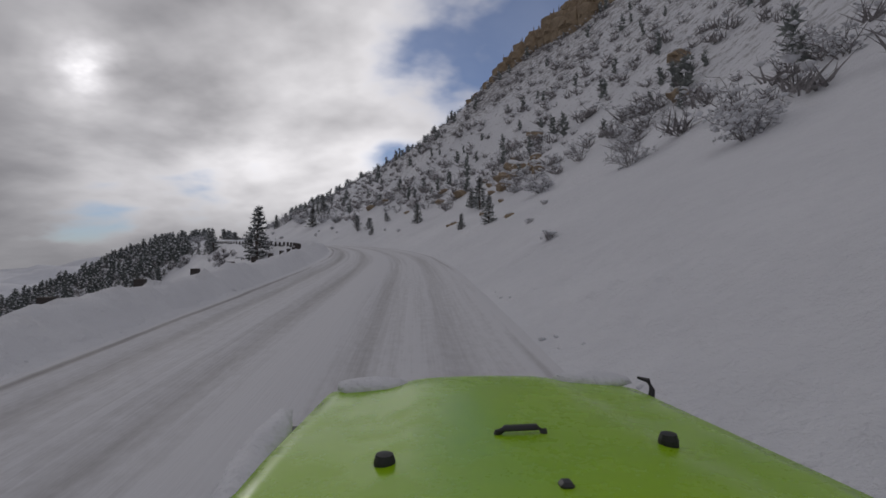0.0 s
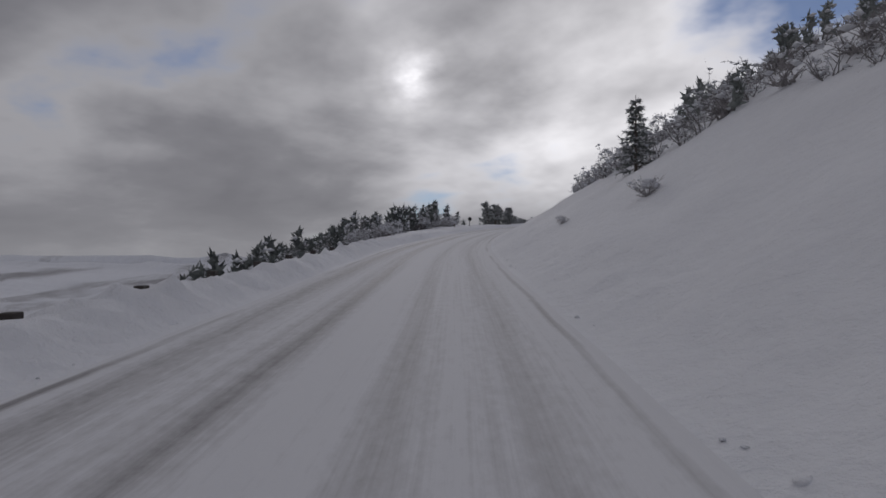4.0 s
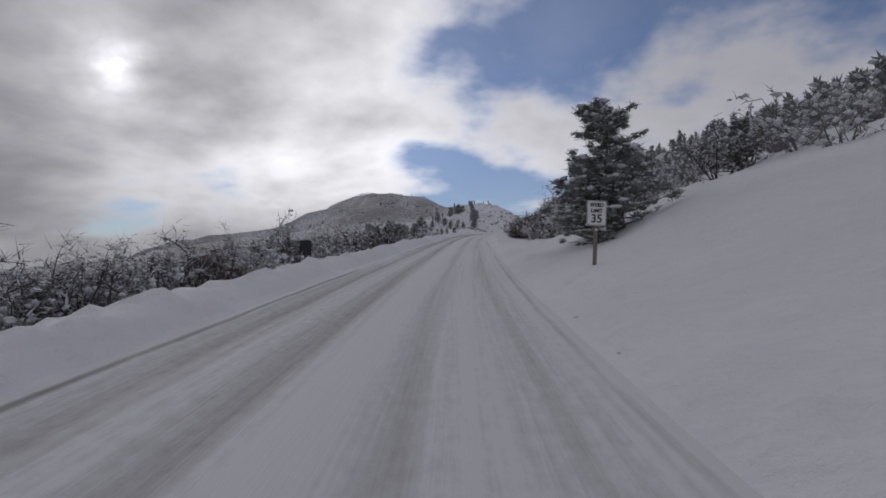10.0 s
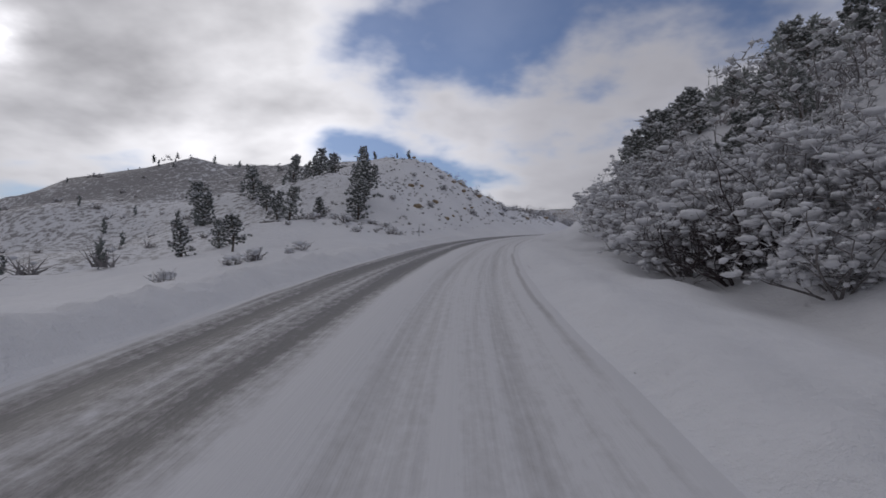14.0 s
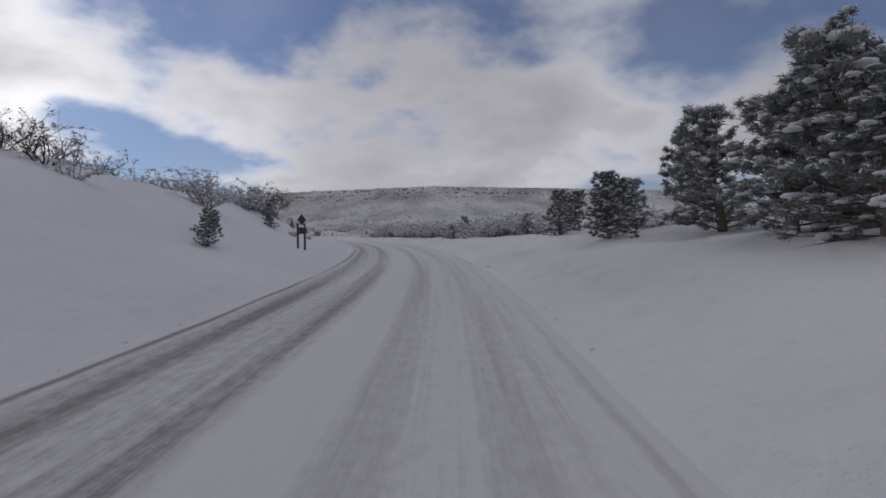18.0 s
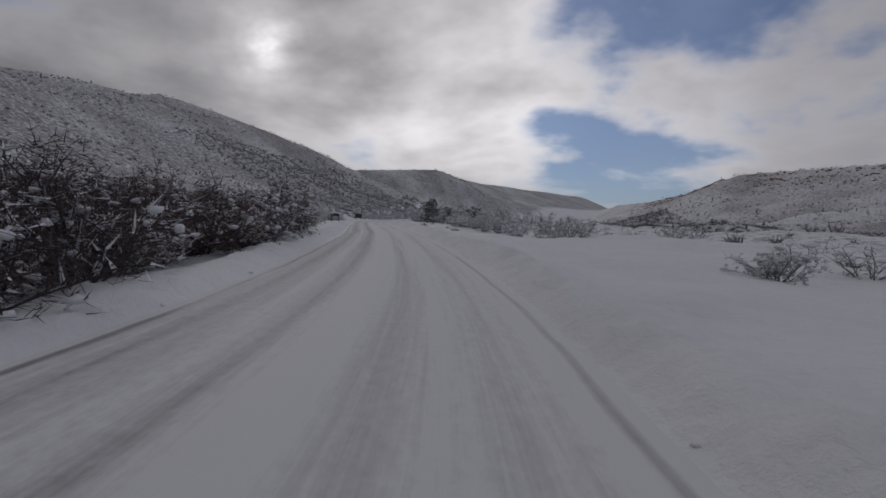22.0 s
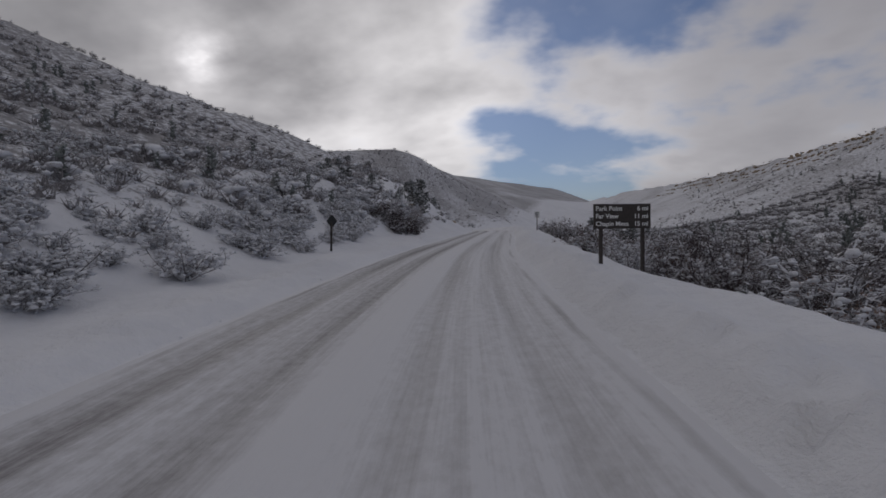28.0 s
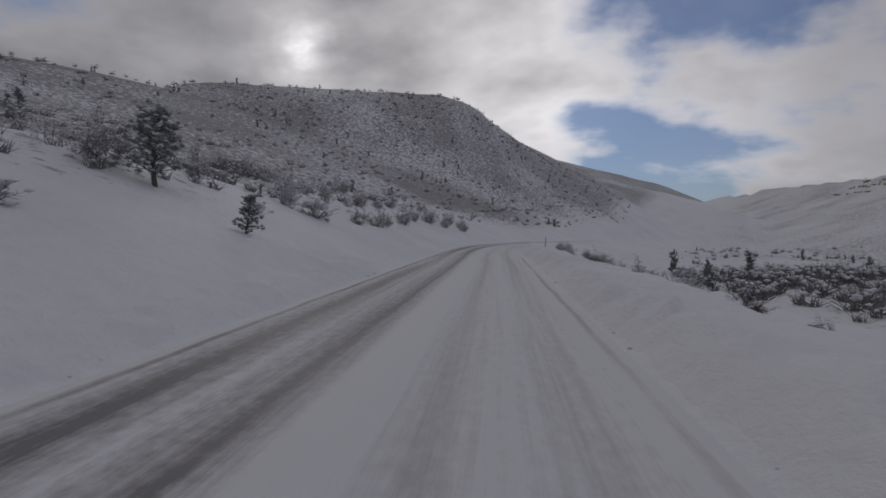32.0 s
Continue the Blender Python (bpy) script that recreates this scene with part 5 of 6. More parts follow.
def prism_mesh(name, outline, y0, y1, mat, bevel=0.004):
    """An outline in x and z, made solid from y0 to y1."""
    bm = bmesh.new()
    front = [bm.verts.new((x, y0, z)) for x, z in outline]
    back = [bm.verts.new((x, y1, z)) for x, z in outline]
    bm.faces.new(front)
    bm.faces.new(back[::-1])
    n = len(outline)
    for k in range(n):
        bm.faces.new((front[k], back[k], back[(k + 1) % n], front[(k + 1) % n]))
    bmesh.ops.recalc_face_normals(bm, faces=bm.faces[:])
    if bevel:
        bmesh.ops.bevel(bm, geom=bm.edges[:], offset=bevel, segments=1, affect="EDGES")
    me = bpy.data.meshes.new(name)
    bm.to_mesh(me)
    bm.free()
    me.materials.append(mat)
    return me


def pillow_mesh(name, length, width, thick, seed):
    """A lump of snow lying along x."""
    r = random.Random(seed)
    bm = bmesh.new()
    bmesh.ops.create_icosphere(bm, subdivisions=2, radius=1.0)
    for v in bm.verts:
        k = 1 + 0.22 * noise.noise(v.co * 1.7 + Vector((seed, 0, 0)))
        z = v.co.z * thick * k
        v.co = Vector((v.co.x * length / 2 * k, v.co.y * width / 2 * k, z if z > 0 else z * 0.25))
    me = bpy.data.meshes.new(name)
    bm.to_mesh(me)
    bm.free()
    me.materials.append(SNOW_CAP)
    me.polygons.foreach_set("use_smooth", [True] * len(me.polygons))
    return me


def text_mesh(name, words, size, mat, x, y, z, align="LEFT", bold=0.0):
    cu = bpy.data.curves.new(name, "FONT")
    cu.body, cu.size, cu.align_x, cu.extrude, cu.offset = words, size, align, 0.004, bold
    tmp = bpy.data.objects.new(name, cu)
    me = bpy.data.meshes.new_from_object(tmp)
    bpy.data.objects.remove(tmp)
    me.transform(Matrix.Translation((x, y, z)) @ Matrix.Rotation(radians(90), 4, "X"))
    me.materials.clear()
    me.materials.append(mat)
    return me


def stand(name, s, u, turn=0.0, label="", category="", group="", lean=(0.0, 0.0), sink=0.0):
    """An empty on the ground by the road, whose -y looks back along the road to one who drives up."""
    ob = new(name)
    ob.empty_display_size = 0.3
    ob.matrix_basis = pose(*ground(s, u, sink), lean[0], lean[1], facing(s) + turn)
    return tagged(ob, label, category, group)


def distance_sign():
    ob = stand("distance_sign", 1051.5, 6.3, 4, "dark brown wooden distance sign with white routed letters on two posts", "sign", lean=(0, 1.5))
    for x in (-0.66, 0.70):
        part("post", box_mesh("post", x - 0.055, x + 0.055, 0.03, 0.14, -0.5, 2.0, WOOD_DARK, 0.008), ob)
    board = part("board", box_mesh("board", -0.92, 0.92, -0.05, 0.03, 1.28, 2.08, WOOD_DARK, 0.012), ob)
    for k, (a, b) in enumerate((("Park Point", "6 mi"), ("Far View", "11 mi"), ("Chapin Mesa", "15 mi"))):
        z = 1.86 - 0.245 * k
        part("lettering", text_mesh("lettering", a, 0.205, PAINT_WHITE, -0.86, -0.055, z, "LEFT", 0.004), board, "white place name")
        part("lettering", text_mesh("lettering", b, 0.205, PAINT_WHITE, 0.84, -0.055, z, "RIGHT", 0.004), board, "white distance in miles")
    part("snow", pillow_mesh("sign_snow", 1.7, 0.09, 0.03, 3), ob).location = (0, -0.01, 2.075)


def campground_sign():
    ob = stand("campground_sign", 819, 6.5, 6, "large dark wooden park sign with stepped top on two posts", "sign", lean=(0, 3.0))
    for x in (-0.72, 0.66):
        part("post", box_mesh("post", x - 0.085, x + 0.085, 0.05, 0.2, -0.6, 1.5, WOOD_DARK, 0.01), ob)
    out = [(-1.05, 1.0), (1.05, 1.0), (1.05, 2.12), (0.74, 2.12), (0.58, 2.26), (-0.45, 2.26), (-0.52, 2.18), (-0.66, 2.18), (-0.72, 2.12), (-1.05, 2.12)]
    board = part("board", prism_mesh("board", out, -0.06, 0.05, WOOD_DARK, 0.01), ob)
    part("lettering", text_mesh("lettering", "Morefield Village", 0.225, PAINT_WHITE, 0, -0.065, 1.90, "CENTER", 0.006), board, "white routed lettering")
    part("lettering", text_mesh("lettering", "and Campground", 0.225, PAINT_WHITE, 0, -0.065, 1.68, "CENTER", 0.006), board, "white routed lettering")
    part("arrow", prism_mesh("arrow", [(-0.2, 1.545), (0.06, 1.545), (0.06, 1.50), (0.19, 1.56), (0.06, 1.62), (0.06, 1.575), (-0.2, 1.575)], -0.068, -0.058, PAINT_WHITE, 0), board, "white arrow to the right")
    for k, x in enumerate((-0.76, -0.25, 0.25, 0.76)):
        rim = bmesh.new()
        ring = []
        for q, a in enumerate((0.19, 0.165)):
            c = a - 0.05
            ring.append([rim.verts.new((x + px * c + 0.05 * math.cos(w), -0.067, 1.245 + pz * c + 0.05 * math.sin(w))) for px, pz, w0 in ((1, 1, 0), (-1, 1, 90), (-1, -1, 180), (1, -1, 270)) for w in (radians(w0), radians(w0 + 45), radians(w0 + 90))])
        for j in range(12):
            rim.faces.new((ring[0][j], ring[0][(j + 1) % 12], ring[1][(j + 1) % 12], ring[1][j]))
        me = bpy.data.meshes.new("symbol_frame")
        bmesh.ops.solidify(rim, geom=rim.faces[:], thickness=0.008)
        rim.to_mesh(me)
        rim.free()
        me.materials.append(PAINT_WHITE)
        frame_ob = part("symbol_frame", me, board, "white rounded frame of a symbol")
        shapes = {0: [[(-.11, -.1), (-.01, -.1), (-.01, 0), (-.11, 0)], [(.02, -.1), (.1, -.1), (.1, .1), (.02, .1)], [(-.1, .02), (-.02, .02), (-.02, .09), (-.1, .09)]],
                  1: [[(-.11, -.08), (-.02, -.08), (-.02, .02), (-.065, .07), (-.11, .02)], [(.03, -.1), (.08, -.1), (.08, .02), (.03, .02)]],
                  2: [[(-.12, -.08), (-.03, -.08), (0, .0), (.03, -.08), (.12, -.08), (.02, .11), (-.02, .11)]],
                  3: [[(-.12, .08), (.12, -.02), (.12, .01), (-.12, .11)], [(-.06, -.1), (.09, -.1), (.09, -.03), (-.06, .02)]]}[k]
        for sh in shapes:
            part("symbol", prism_mesh("symbol", [(x + a, 1.245 + b) for a, b in sh], -0.069, -0.06, PAINT_WHITE, 0), board, "white pictogram shape")
    for x, w in ((-0.86, 0.32), (0.9, 0.26)):
        part("snow", pillow_mesh("sign_snow", w, 0.12, 0.07, int(x * 10) + 20), ob).location = (x, 0, 2.115)


def speed_sign(s, u, limit, sink):
    ob = stand("speed_limit_sign", s, u, 3, "white rectangular speed limit " + limit + " sign on a wooden post", "sign", lean=(0, 1.5), sink=sink)
    part("post", box_mesh("post", -0.055, 0.055, 0.0, 0.1, -0.5, 1.72, WOOD_GREY, 0.01), ob)
    plate = part("plate", box_mesh("plate", -0.305, 0.305, -0.016, -0.002, 1.52, 2.30, PAINT_WHITE, 0.002), ob)
    for k, (words, size, z) in enumerate((("SPEED", 0.155, 2.11), ("LIMIT", 0.155, 1.93), (limit, 0.36, 1.62))):
        part("lettering", text_mesh("lettering", words, size, PAINT_BLACK, 0, -0.02, z, "CENTER", 0.006), plate, "black lettering")
    for x0, x1, z0, z1 in ((-.29, .29, 2.275, 2.285), (-.29, .29, 1.535, 1.545), (-.29, -.28, 1.535, 2.285), (.28, .29, 1.535, 2.285)):
        part("border", box_mesh("border", x0, x1, -0.021, -0.016, z0, z1, PAINT_BLACK, 0), plate, "thin black border")
    part("snow", pillow_mesh("sign_snow", 0.12, 0.03, 0.05, 8), ob).location = (0.01, -0.01, 1.38)


def back_sign(s, u, gable, label, group=""):
    """A park marker on two posts, seen from behind or edge on."""
    ob = stand("marker_sign", s, u, 52, label, "sign", group)
    for x in (-0.3, 0.3):
        part("post", box_mesh("post", x - 0.055, x + 0.055, -0.05, 0.05, -0.5, 1.75, WOOD_DARK, 0.008), ob)
    part("board", box_mesh("board", -0.42, 0.42, -0.07, -0.05, 1.05, 1.5, WOOD_DARK, 0.004), ob)
    if gable:
        part("diamond", prism_mesh("diamond", [(-0.38, 1.98), (0.0, 1.60), (0.38, 1.98), (0.0, 2.36)], -0.07, -0.052, WOOD_DARK, 0.004), ob)
    part("snow", pillow_mesh("sign_snow", 0.7, 0.12, 0.06, 31), ob).location = (0, -0.05, 1.5)


def warning_sign():
    """A falling-rocks diamond over a white plate, on two dark posts."""
    ob = stand("warning_sign", 532, 5.4, 2, "falling rocks warning diamond above a white no stopping plate", "sign", lean=(0, 1))
    for x in (-0.27, 0.27):
        post = part("post", box_mesh("post", x - 0.06, x + 0.06, 0.0, 0.1, -0.6, 2.02, WOOD_DARK, 0.008), ob)
    part("snow", pillow_mesh("sign_snow", 0.05, 0.02, 0.10, 51), ob).location = (-0.27, -0.005, 0.98)
    plate = part("plate", box_mesh("plate", -0.39, 0.39, -0.014, -0.002, 1.18, 1.64, PAINT_WHITE, 0.002), ob)
    for words, z in (("NO STOPPING", 1.455), ("NO PARKING", 1.265)):
        part("lettering", text_mesh("lettering", words, 0.125, PAINT_BLACK, 0, -0.018, z, "CENTER", 0.004), plate, "black lettering")
    for x0, x1, z0, z1 in ((-.375, .375, 1.617, 1.625), (-.375, .375, 1.195, 1.203), (-.375, -.367, 1.195, 1.625), (.367, .375, 1.195, 1.625)):
        part("border", box_mesh("border", x0, x1, -0.019, -0.014, z0, z1, PAINT_BLACK, 0), plate, "thin black border")
    cx, cz = 0.0, 2.06
    def diamond(name, a, y0, y1, mat, host, label):
        return part(name, prism_mesh(name, [(cx - a, cz), (cx, cz - a), (cx + a, cz), (cx, cz + a)], y0, y1, mat, 0), host, label)
    rim = diamond("diamond", 0.36, -0.014, -0.002, PAINT_WHITE, ob, "pale rim of the warning diamond")
    diamond("face", 0.335, -0.018, -0.013, SIGN_AMBER, rim, "dark amber face of the warning diamond")
    part("snow", prism_mesh("sign_snow", [(-0.13, cz - 0.11), (0.24, cz - 0.07), (-0.02, cz + 0.19)], -0.03, -0.017, SNOW_CAP, 0.005), ob, "snow stuck on the face")
    for x, z, q in ((-0.10, 0.13, 0.045), (-0.03, 0.2, 0.04), (-0.14, 0.03, 0.04)):
        part("rock_symbol", prism_mesh("rock_symbol", [(x + q * math.cos(w), cz + z + q * math.sin(w)) for w in (0.3, 1.5, 2.6, 3.9, 5.1)], -0.024, -0.017, PAINT_BLACK, 0), rim, "black falling rock symbol")


def left_board():
    ob = stand("park_sign", 979, -6.6, -4, "dark wooden park sign seen from its plain back on two posts", "sign", lean=(0, -2))
    for x in (-0.62, 0.62):
        part("post", box_mesh("post", x - 0.05, x + 0.05, -0.14, -0.05, -0.6, 1.3, WOOD_GREY, 0.008), ob)
    part("board", prism_mesh("board", [(-0.95, 0.85), (0.95, 0.85), (0.95, 1.95), (0.55, 1.95), (0.42, 2.06), (-0.42, 2.06), (-0.55, 1.95), (-0.95, 1.95)], -0.05, 0.06, WOOD_DARK, 0.01), ob)


def low_board():
    ob = stand("park_sign", 918.5, -6.4, 8, "low dark wooden sign seen from its plain back", "sign", lean=(0, -1))
    for x in (-0.6, 0.6):
        part("post", box_mesh("post", x - 0.06, x + 0.06, -0.1, 0.02, -0.5, 1.3, WOOD_DARK, 0.008), ob)
    part("board", prism_mesh("board", [(-0.72, 1.06), (0.72, 1.06), (0.72, 1.42), (0.36, 1.44), (0.26, 1.5), (-0.2, 1.5), (-0.3, 1.44), (-0.72, 1.42)], 0.02, 0.1, WOOD_DARK, 0.008), ob)
    part("snow", pillow_mesh("sign_snow", 0.5, 0.1, 0.04, 71), ob).location = (0.48, 0.06, 1.42)


def plate_back(s, u):
    ob = stand("road_sign", s, u, 4, "dark back of a rectangular sign on one post", "sign", lean=(0, -1))
    part("post", box_mesh("post", -0.05, 0.05, -0.05, 0.05, -0.5, 1.5, WOOD_DARK, 0.008), ob)
    part("plate", box_mesh("plate", -0.3, 0.3, 0.05, 0.062, 1.0, 1.78, PAINT_BLACK, 0.002), ob, "dark back of the plate")


def round_back(s, u, size, shape, label, tall):
    """A small road sign on one post, its dark back towards the road's start."""
    ob = stand("road_sign", s, u, 0, label, "sign", lean=(0, 3))
    part("post", box_mesh("post", -0.05, 0.05, -0.05, 0.05, -0.5, tall, WOOD_DARK, 0.008), ob)
    n = 8 if shape == "octagon" else 4
    pts = [(size / 2 * math.cos(6.283 * (k + 0.5 * (n == 8)) / n), tall + 0.05 + size * (0.5 if n == 8 else 0.62) * math.sin(6.283 * (k + 0.5 * (n == 8)) / n)) for k in range(n)]
    part("plate", prism_mesh("plate", pts, 0.05, 0.062, PAINT_BLACK, 0), ob, "dark back of the plate")
    part("snow", pillow_mesh("sign_snow", 0.16, 0.06, 0.05, 41), ob).location = (0, 0.02, tall + 0.4)


def delineators():
    me = box_mesh("delineator", -0.035, 0.035, -0.012, 0.012, -0.4, 1.15, STEEL, 0.004)
    tip = box_mesh("reflector", -0.03, 0.03, -0.018, -0.013, 0.92, 1.08, PAINT_WHITE, 0)
    for s, u in ((153, 5.4), (580, -6.6), (799, -7.0), (818, -7.2), (801, 6.6), (962, 6.6), (911, -6.5), (1084, -6.4), (1086, -7.2), (1237, 6.2), (420, -6.8), (505, 6.4)):
        ob = stand("delineator", s, u, rng.uniform(-20, 20), "slim grey roadside marker post in the snow", "post", "roadside marker posts", (rng.uniform(-3, 3), rng.uniform(-3, 3)))
        part("stake", me, ob)
        part("reflector", tip, ob, "small pale reflector")
    ob = stand("wooden_post", 242.5, -8.2, 0, "short green-grey wooden post in the snow", "post", lean=(0, -2))
    part("stake", box_mesh("stake", -0.07, 0.07, -0.07, 0.07, -0.5, 0.75, WOOD_GREY, 0.01), ob)
    part("snow", pillow_mesh("post_snow", 0.16, 0.16, 0.08, 5), ob).location = (0, 0, 0.75)


def guard_rail():
    """A low rail on timber posts along the outer edge, half drowned in ploughed snow."""
    post = box_mesh("rail_post", -0.13, 0.13, -0.13, 0.13, -0.9, 0.98, WOOD_DARK, 0.015)
    ob = new("guard_rail")
    ob.empty_display_size = 0.3
    tagged(ob, "steel guard rail on timber posts half buried in snow", "guard rail")
    shape = Shape(90)
    pts = []
    for k in range(100):
        s = -4 + k * 2.0
        x, y, z = ground(s, -6.05)
        pts.append(Vector((x, y, max(z - 0.2, float(np.interp(s, EVEN, CZ)) - 0.12))))
    prof = [(-0.04, -0.15), (0.0, -0.08), (-0.04, 0.0), (0.0, 0.08), (-0.04, 0.15)]
    for k, p in enumerate(pts):
        d = (pts[min(k + 1, 99)] - pts[max(k - 1, 0)]).normalized()
        n = Vector((d.y, -d.x, 0))
        base = len(shape.v)
        shape.v += [p + n * a + Vector((0, 0, b)) for a, b in prof] + [p + n * (a - 0.008) + Vector((0, 0, b)) for a, b in prof[::-1]]
        if k:
            for j in range(10):
                shape.f.append((base - 10 + j, base - 10 + (j + 1) % 10, base + (j + 1) % 10, base + j))
    part("rail", shape.mesh("rail", STEEL), ob)
    r = random.Random(4)
    for k in range(0, 100, 2):
        q = part("post", post, ob)
        d = pts[min(k + 1, 99)] - pts[max(k - 1, 0)]
        q.matrix_basis = Matrix.Translation(pts[k] + Vector((-0.14 * d.y, 0.14 * d.x, 0)) / d.length * 1.0 + Vector((0, 0, -0.42))) @ Matrix.Rotation(math.atan2(-d.x, d.y), 4, "Z")
    caps = [pillow_mesh("rail_snow", 1.5, 0.2, 0.11, 50 + k) for k in range(4)]
    for k in range(99):
        if r.random() < 0.72:
            d = pts[k + 1] - pts[k]
            q = part("snow", caps[r.randrange(4)], ob)
            q.matrix_basis = Matrix.LocRotScale(pts[k].lerp(pts[k + 1], 0.5) + Vector((0, 0, 0.13)), Euler((0, 0, math.atan2(d.y, d.x))), (r.uniform(0.7, 1.3), 1, r.uniform(0.7, 1.3)))


def rock_mesh(name, seed, flat=0.7):
    bm = bmesh.new()
    bmesh.ops.create_icosphere(bm, subdivisions=3, radius=1.0)
    off = Vector((seed * 3.1, seed, 0))
    for v in bm.verts:
        c = v.co.copy()
        c = Vector((round(c.x * 1.6 + 0.3 * noise.noise(c + off)) / 1.6, round(c.y * 1.6) / 1.6, round(c.z * 1.5) / 1.5)) * 0.55 + c * 0.45
        v.co = c * (1 + 0.3 * noise.noise(c * 1.3 + off))
        v.co.z *= flat
    me = bpy.data.meshes.new(name)
    bm.to_mesh(me)
    bm.free()
    me.materials.append(ROCK)
    return me


def rocks():
    forms = [rock_mesh("boulder", k) for k in range(5)]
    caps = [pillow_mesh("boulder_snow", 1.5, 1.4, 0.34, 60 + k) for k in range(3)]
    spots = [(1124, -12.2, 1.0), (1110, -10.8, 0.5), (1128, -6.6, 0.5), (64, 19.5, 1.1), (58, 17, 0.7), (84, 18, 0.9), (112, 16, 1.0), (108, 17.5, 0.8), (48, 30, 1.3), (70, 26, 1.2), (40, 24, 0.9), (672, -11.8, 0.6), (78, 15, 0.8), (36, 8.6, 0.35), (88, 13.5, 0.5)]
    spots += [(73, 16, 1.0), (61, 17, 1.1), (60, 18.4, 0.9), (62.5, 19, 0.7), (56, 15, 1.0), (57.4, 16.4, 0.7), (66, 20, 1.0), (67.5, 21.5, 0.7), (59, 20, 0.8), (55, 18, 0.9), (64, 16.4, 0.5), (58.5, 14.4, 0.45), (51, 8.0, 0.33), (53, 8.0, 0.25), (47, 9.6, 0.3), (49, 12, 0.3), (52, 17, 0.7), (69, 18, 0.5)]
    r = random.Random(17)
    for k in range(26):
        spots.append((r.uniform(600, 640), r.uniform(9, 19), r.uniform(0.25, 0.6)))
    for k in range(26):
        spots.append((r.uniform(596, 650), -r.uniform(8, 24), r.uniform(0.2, 0.6)))
    for s, u, size in spots:
        ob = new("boulder")
        ob.empty_display_size = 0.3
        ob.matrix_basis = Matrix.LocRotScale(ground(s, u, -0.12 * size), Euler((r.uniform(-.3, .3), r.uniform(-.3, .3), r.random() * 6.283)), (size, size, size))
        tagged(ob, "ochre sandstone boulder capped with snow", "boulder", "boulders on the banks")
        part("stone", forms[r.randrange(5)], ob)
        part("snow", caps[r.randrange(3)], ob).location = (0, 0, 0.5)


def cliff():
    """The ochre sandstone band high on the first hillside, in blocks."""
    ob = new("cliff")
    ob.empty_display_size = 0.3
    tagged(ob, "ochre sandstone cliff band with snow on its ledges", "cliff")
    forms = [rock_mesh("cliff_block", 20 + k, 1.0) for k in range(4)]
    r = random.Random(5)
    for row in range(3):
        for k in range(34):
            s = 34 + k * 3.2 + r.uniform(-1, 1)
            u = 66 + row * 2.4 - 0.06 * (s - 34) + r.uniform(-0.8, 0.8)
            x, y, z = ground(s, u)
            q = part("block", forms[r.randrange(4)], ob)
            q.matrix_basis = Matrix.LocRotScale((x, y, z + 1.2 + row * 1.0), Euler((0, 0, radians(facing(s)) + r.uniform(-.2, .2))), (r.uniform(1.8, 2.6), r.uniform(2.0, 3.0), r.uniform(2.6, 4.2)))


def mesa_rim():
    """The broken rock band under the crest of the mesa across the valley."""
    r, a = random.Random(88), Shape(88)
    line = [Vector(p) for p in ((420, 1150), (130, 1185), (0, 1270), (-20, 1420), (-60, 1590))]
    for p, q in zip(line, line[1:]):
        d = (q - p).normalized()
        out = Vector((-d.y, d.x))
        for k in range(int((q - p).length * 0.9)):
            down = r.choice((25, 27, 33, 35, 44)) + r.uniform(-1.5, 1.5)
            c = p.lerp(q, r.random()) + out * down
            i = int(np.argmin(np.hypot(CX - c.x, CY - c.y)))
            z = max(float(ridge_height(np.array(c.x), np.array(c.y))), float(CZ[i])) + 0.1
            a.blob(Vector((c.x, c.y, z)), r.uniform(0.5, 1.7), r.uniform(0.5, 1.7), r.uniform(0.3, 0.8), 0.4)
    tagged(new("mesa_rim", a.mesh("mesa_rim", ROCK)), "broken sandstone ledges under the far mesa's crest", "rock", kind="stuff")


def paint_material():
    m, t, bsdf, node = material("lime_green_paint")
    big = noise_node(t, node, 2.0, 3.0)
    film = noise_node(t, node, 6.0, 5.0, 0.7)
    col = ramp(t, big, [(0.3, (0.27, 0.50, 0.003)), (0.7, (0.32, 0.56, 0.004))])
    col = mix_rgb(t, math_node(t, "MULTIPLY", ramp(t, film, [(0.5, (0, 0, 0)), (0.75, (1, 1, 1))]), 0.03), col, (0.5, 0.55, 0.4))
    link(t, col, bsdf.inputs["Base Color"])
    link(t, ramp(t, film, [(0.35, (0.16, 0.16, 0.16)), (0.7, (0.4, 0.4, 0.4))]), bsdf.inputs["Roughness"])
    bsdf.inputs["Coat Weight"].default_value = 0.12
    bsdf.inputs["Specular IOR Level"].default_value = 0.3
    bsdf.inputs["Coat Roughness"].default_value = 0.12
    return m


def grid_mesh(name, rows, mat, smooth=True, thick=0.012):
    """Rows of points made into a sheet of metal with thickness."""
    n, m = len(rows), len(rows[0])
    top = [p for r in rows for p in r]
    low = [Vector(p) - Vector((0, 0, thick)) for p in top]
    f = []
    for i in range(n - 1):
        for j in range(m - 1):
            a = i * m + j
            f.append((a, a + 1, a + m + 1, a + m))
            b = a + n * m
            f.append((b, b + m, b + m + 1, b + 1))
    edge = [j for j in range(m)] + [i * m + m - 1 for i in range(1, n)] + [(n - 1) * m + j for j in range(m - 2, -1, -1)] + [i * m for i in range(n - 2, 0, -1)]
    for a, b in zip(edge, edge[1:] + edge[:1]):
        f.append((b, a, a + n * m, b + n * m))
    return mesh_from(name, top + low, f, [mat], smooth)


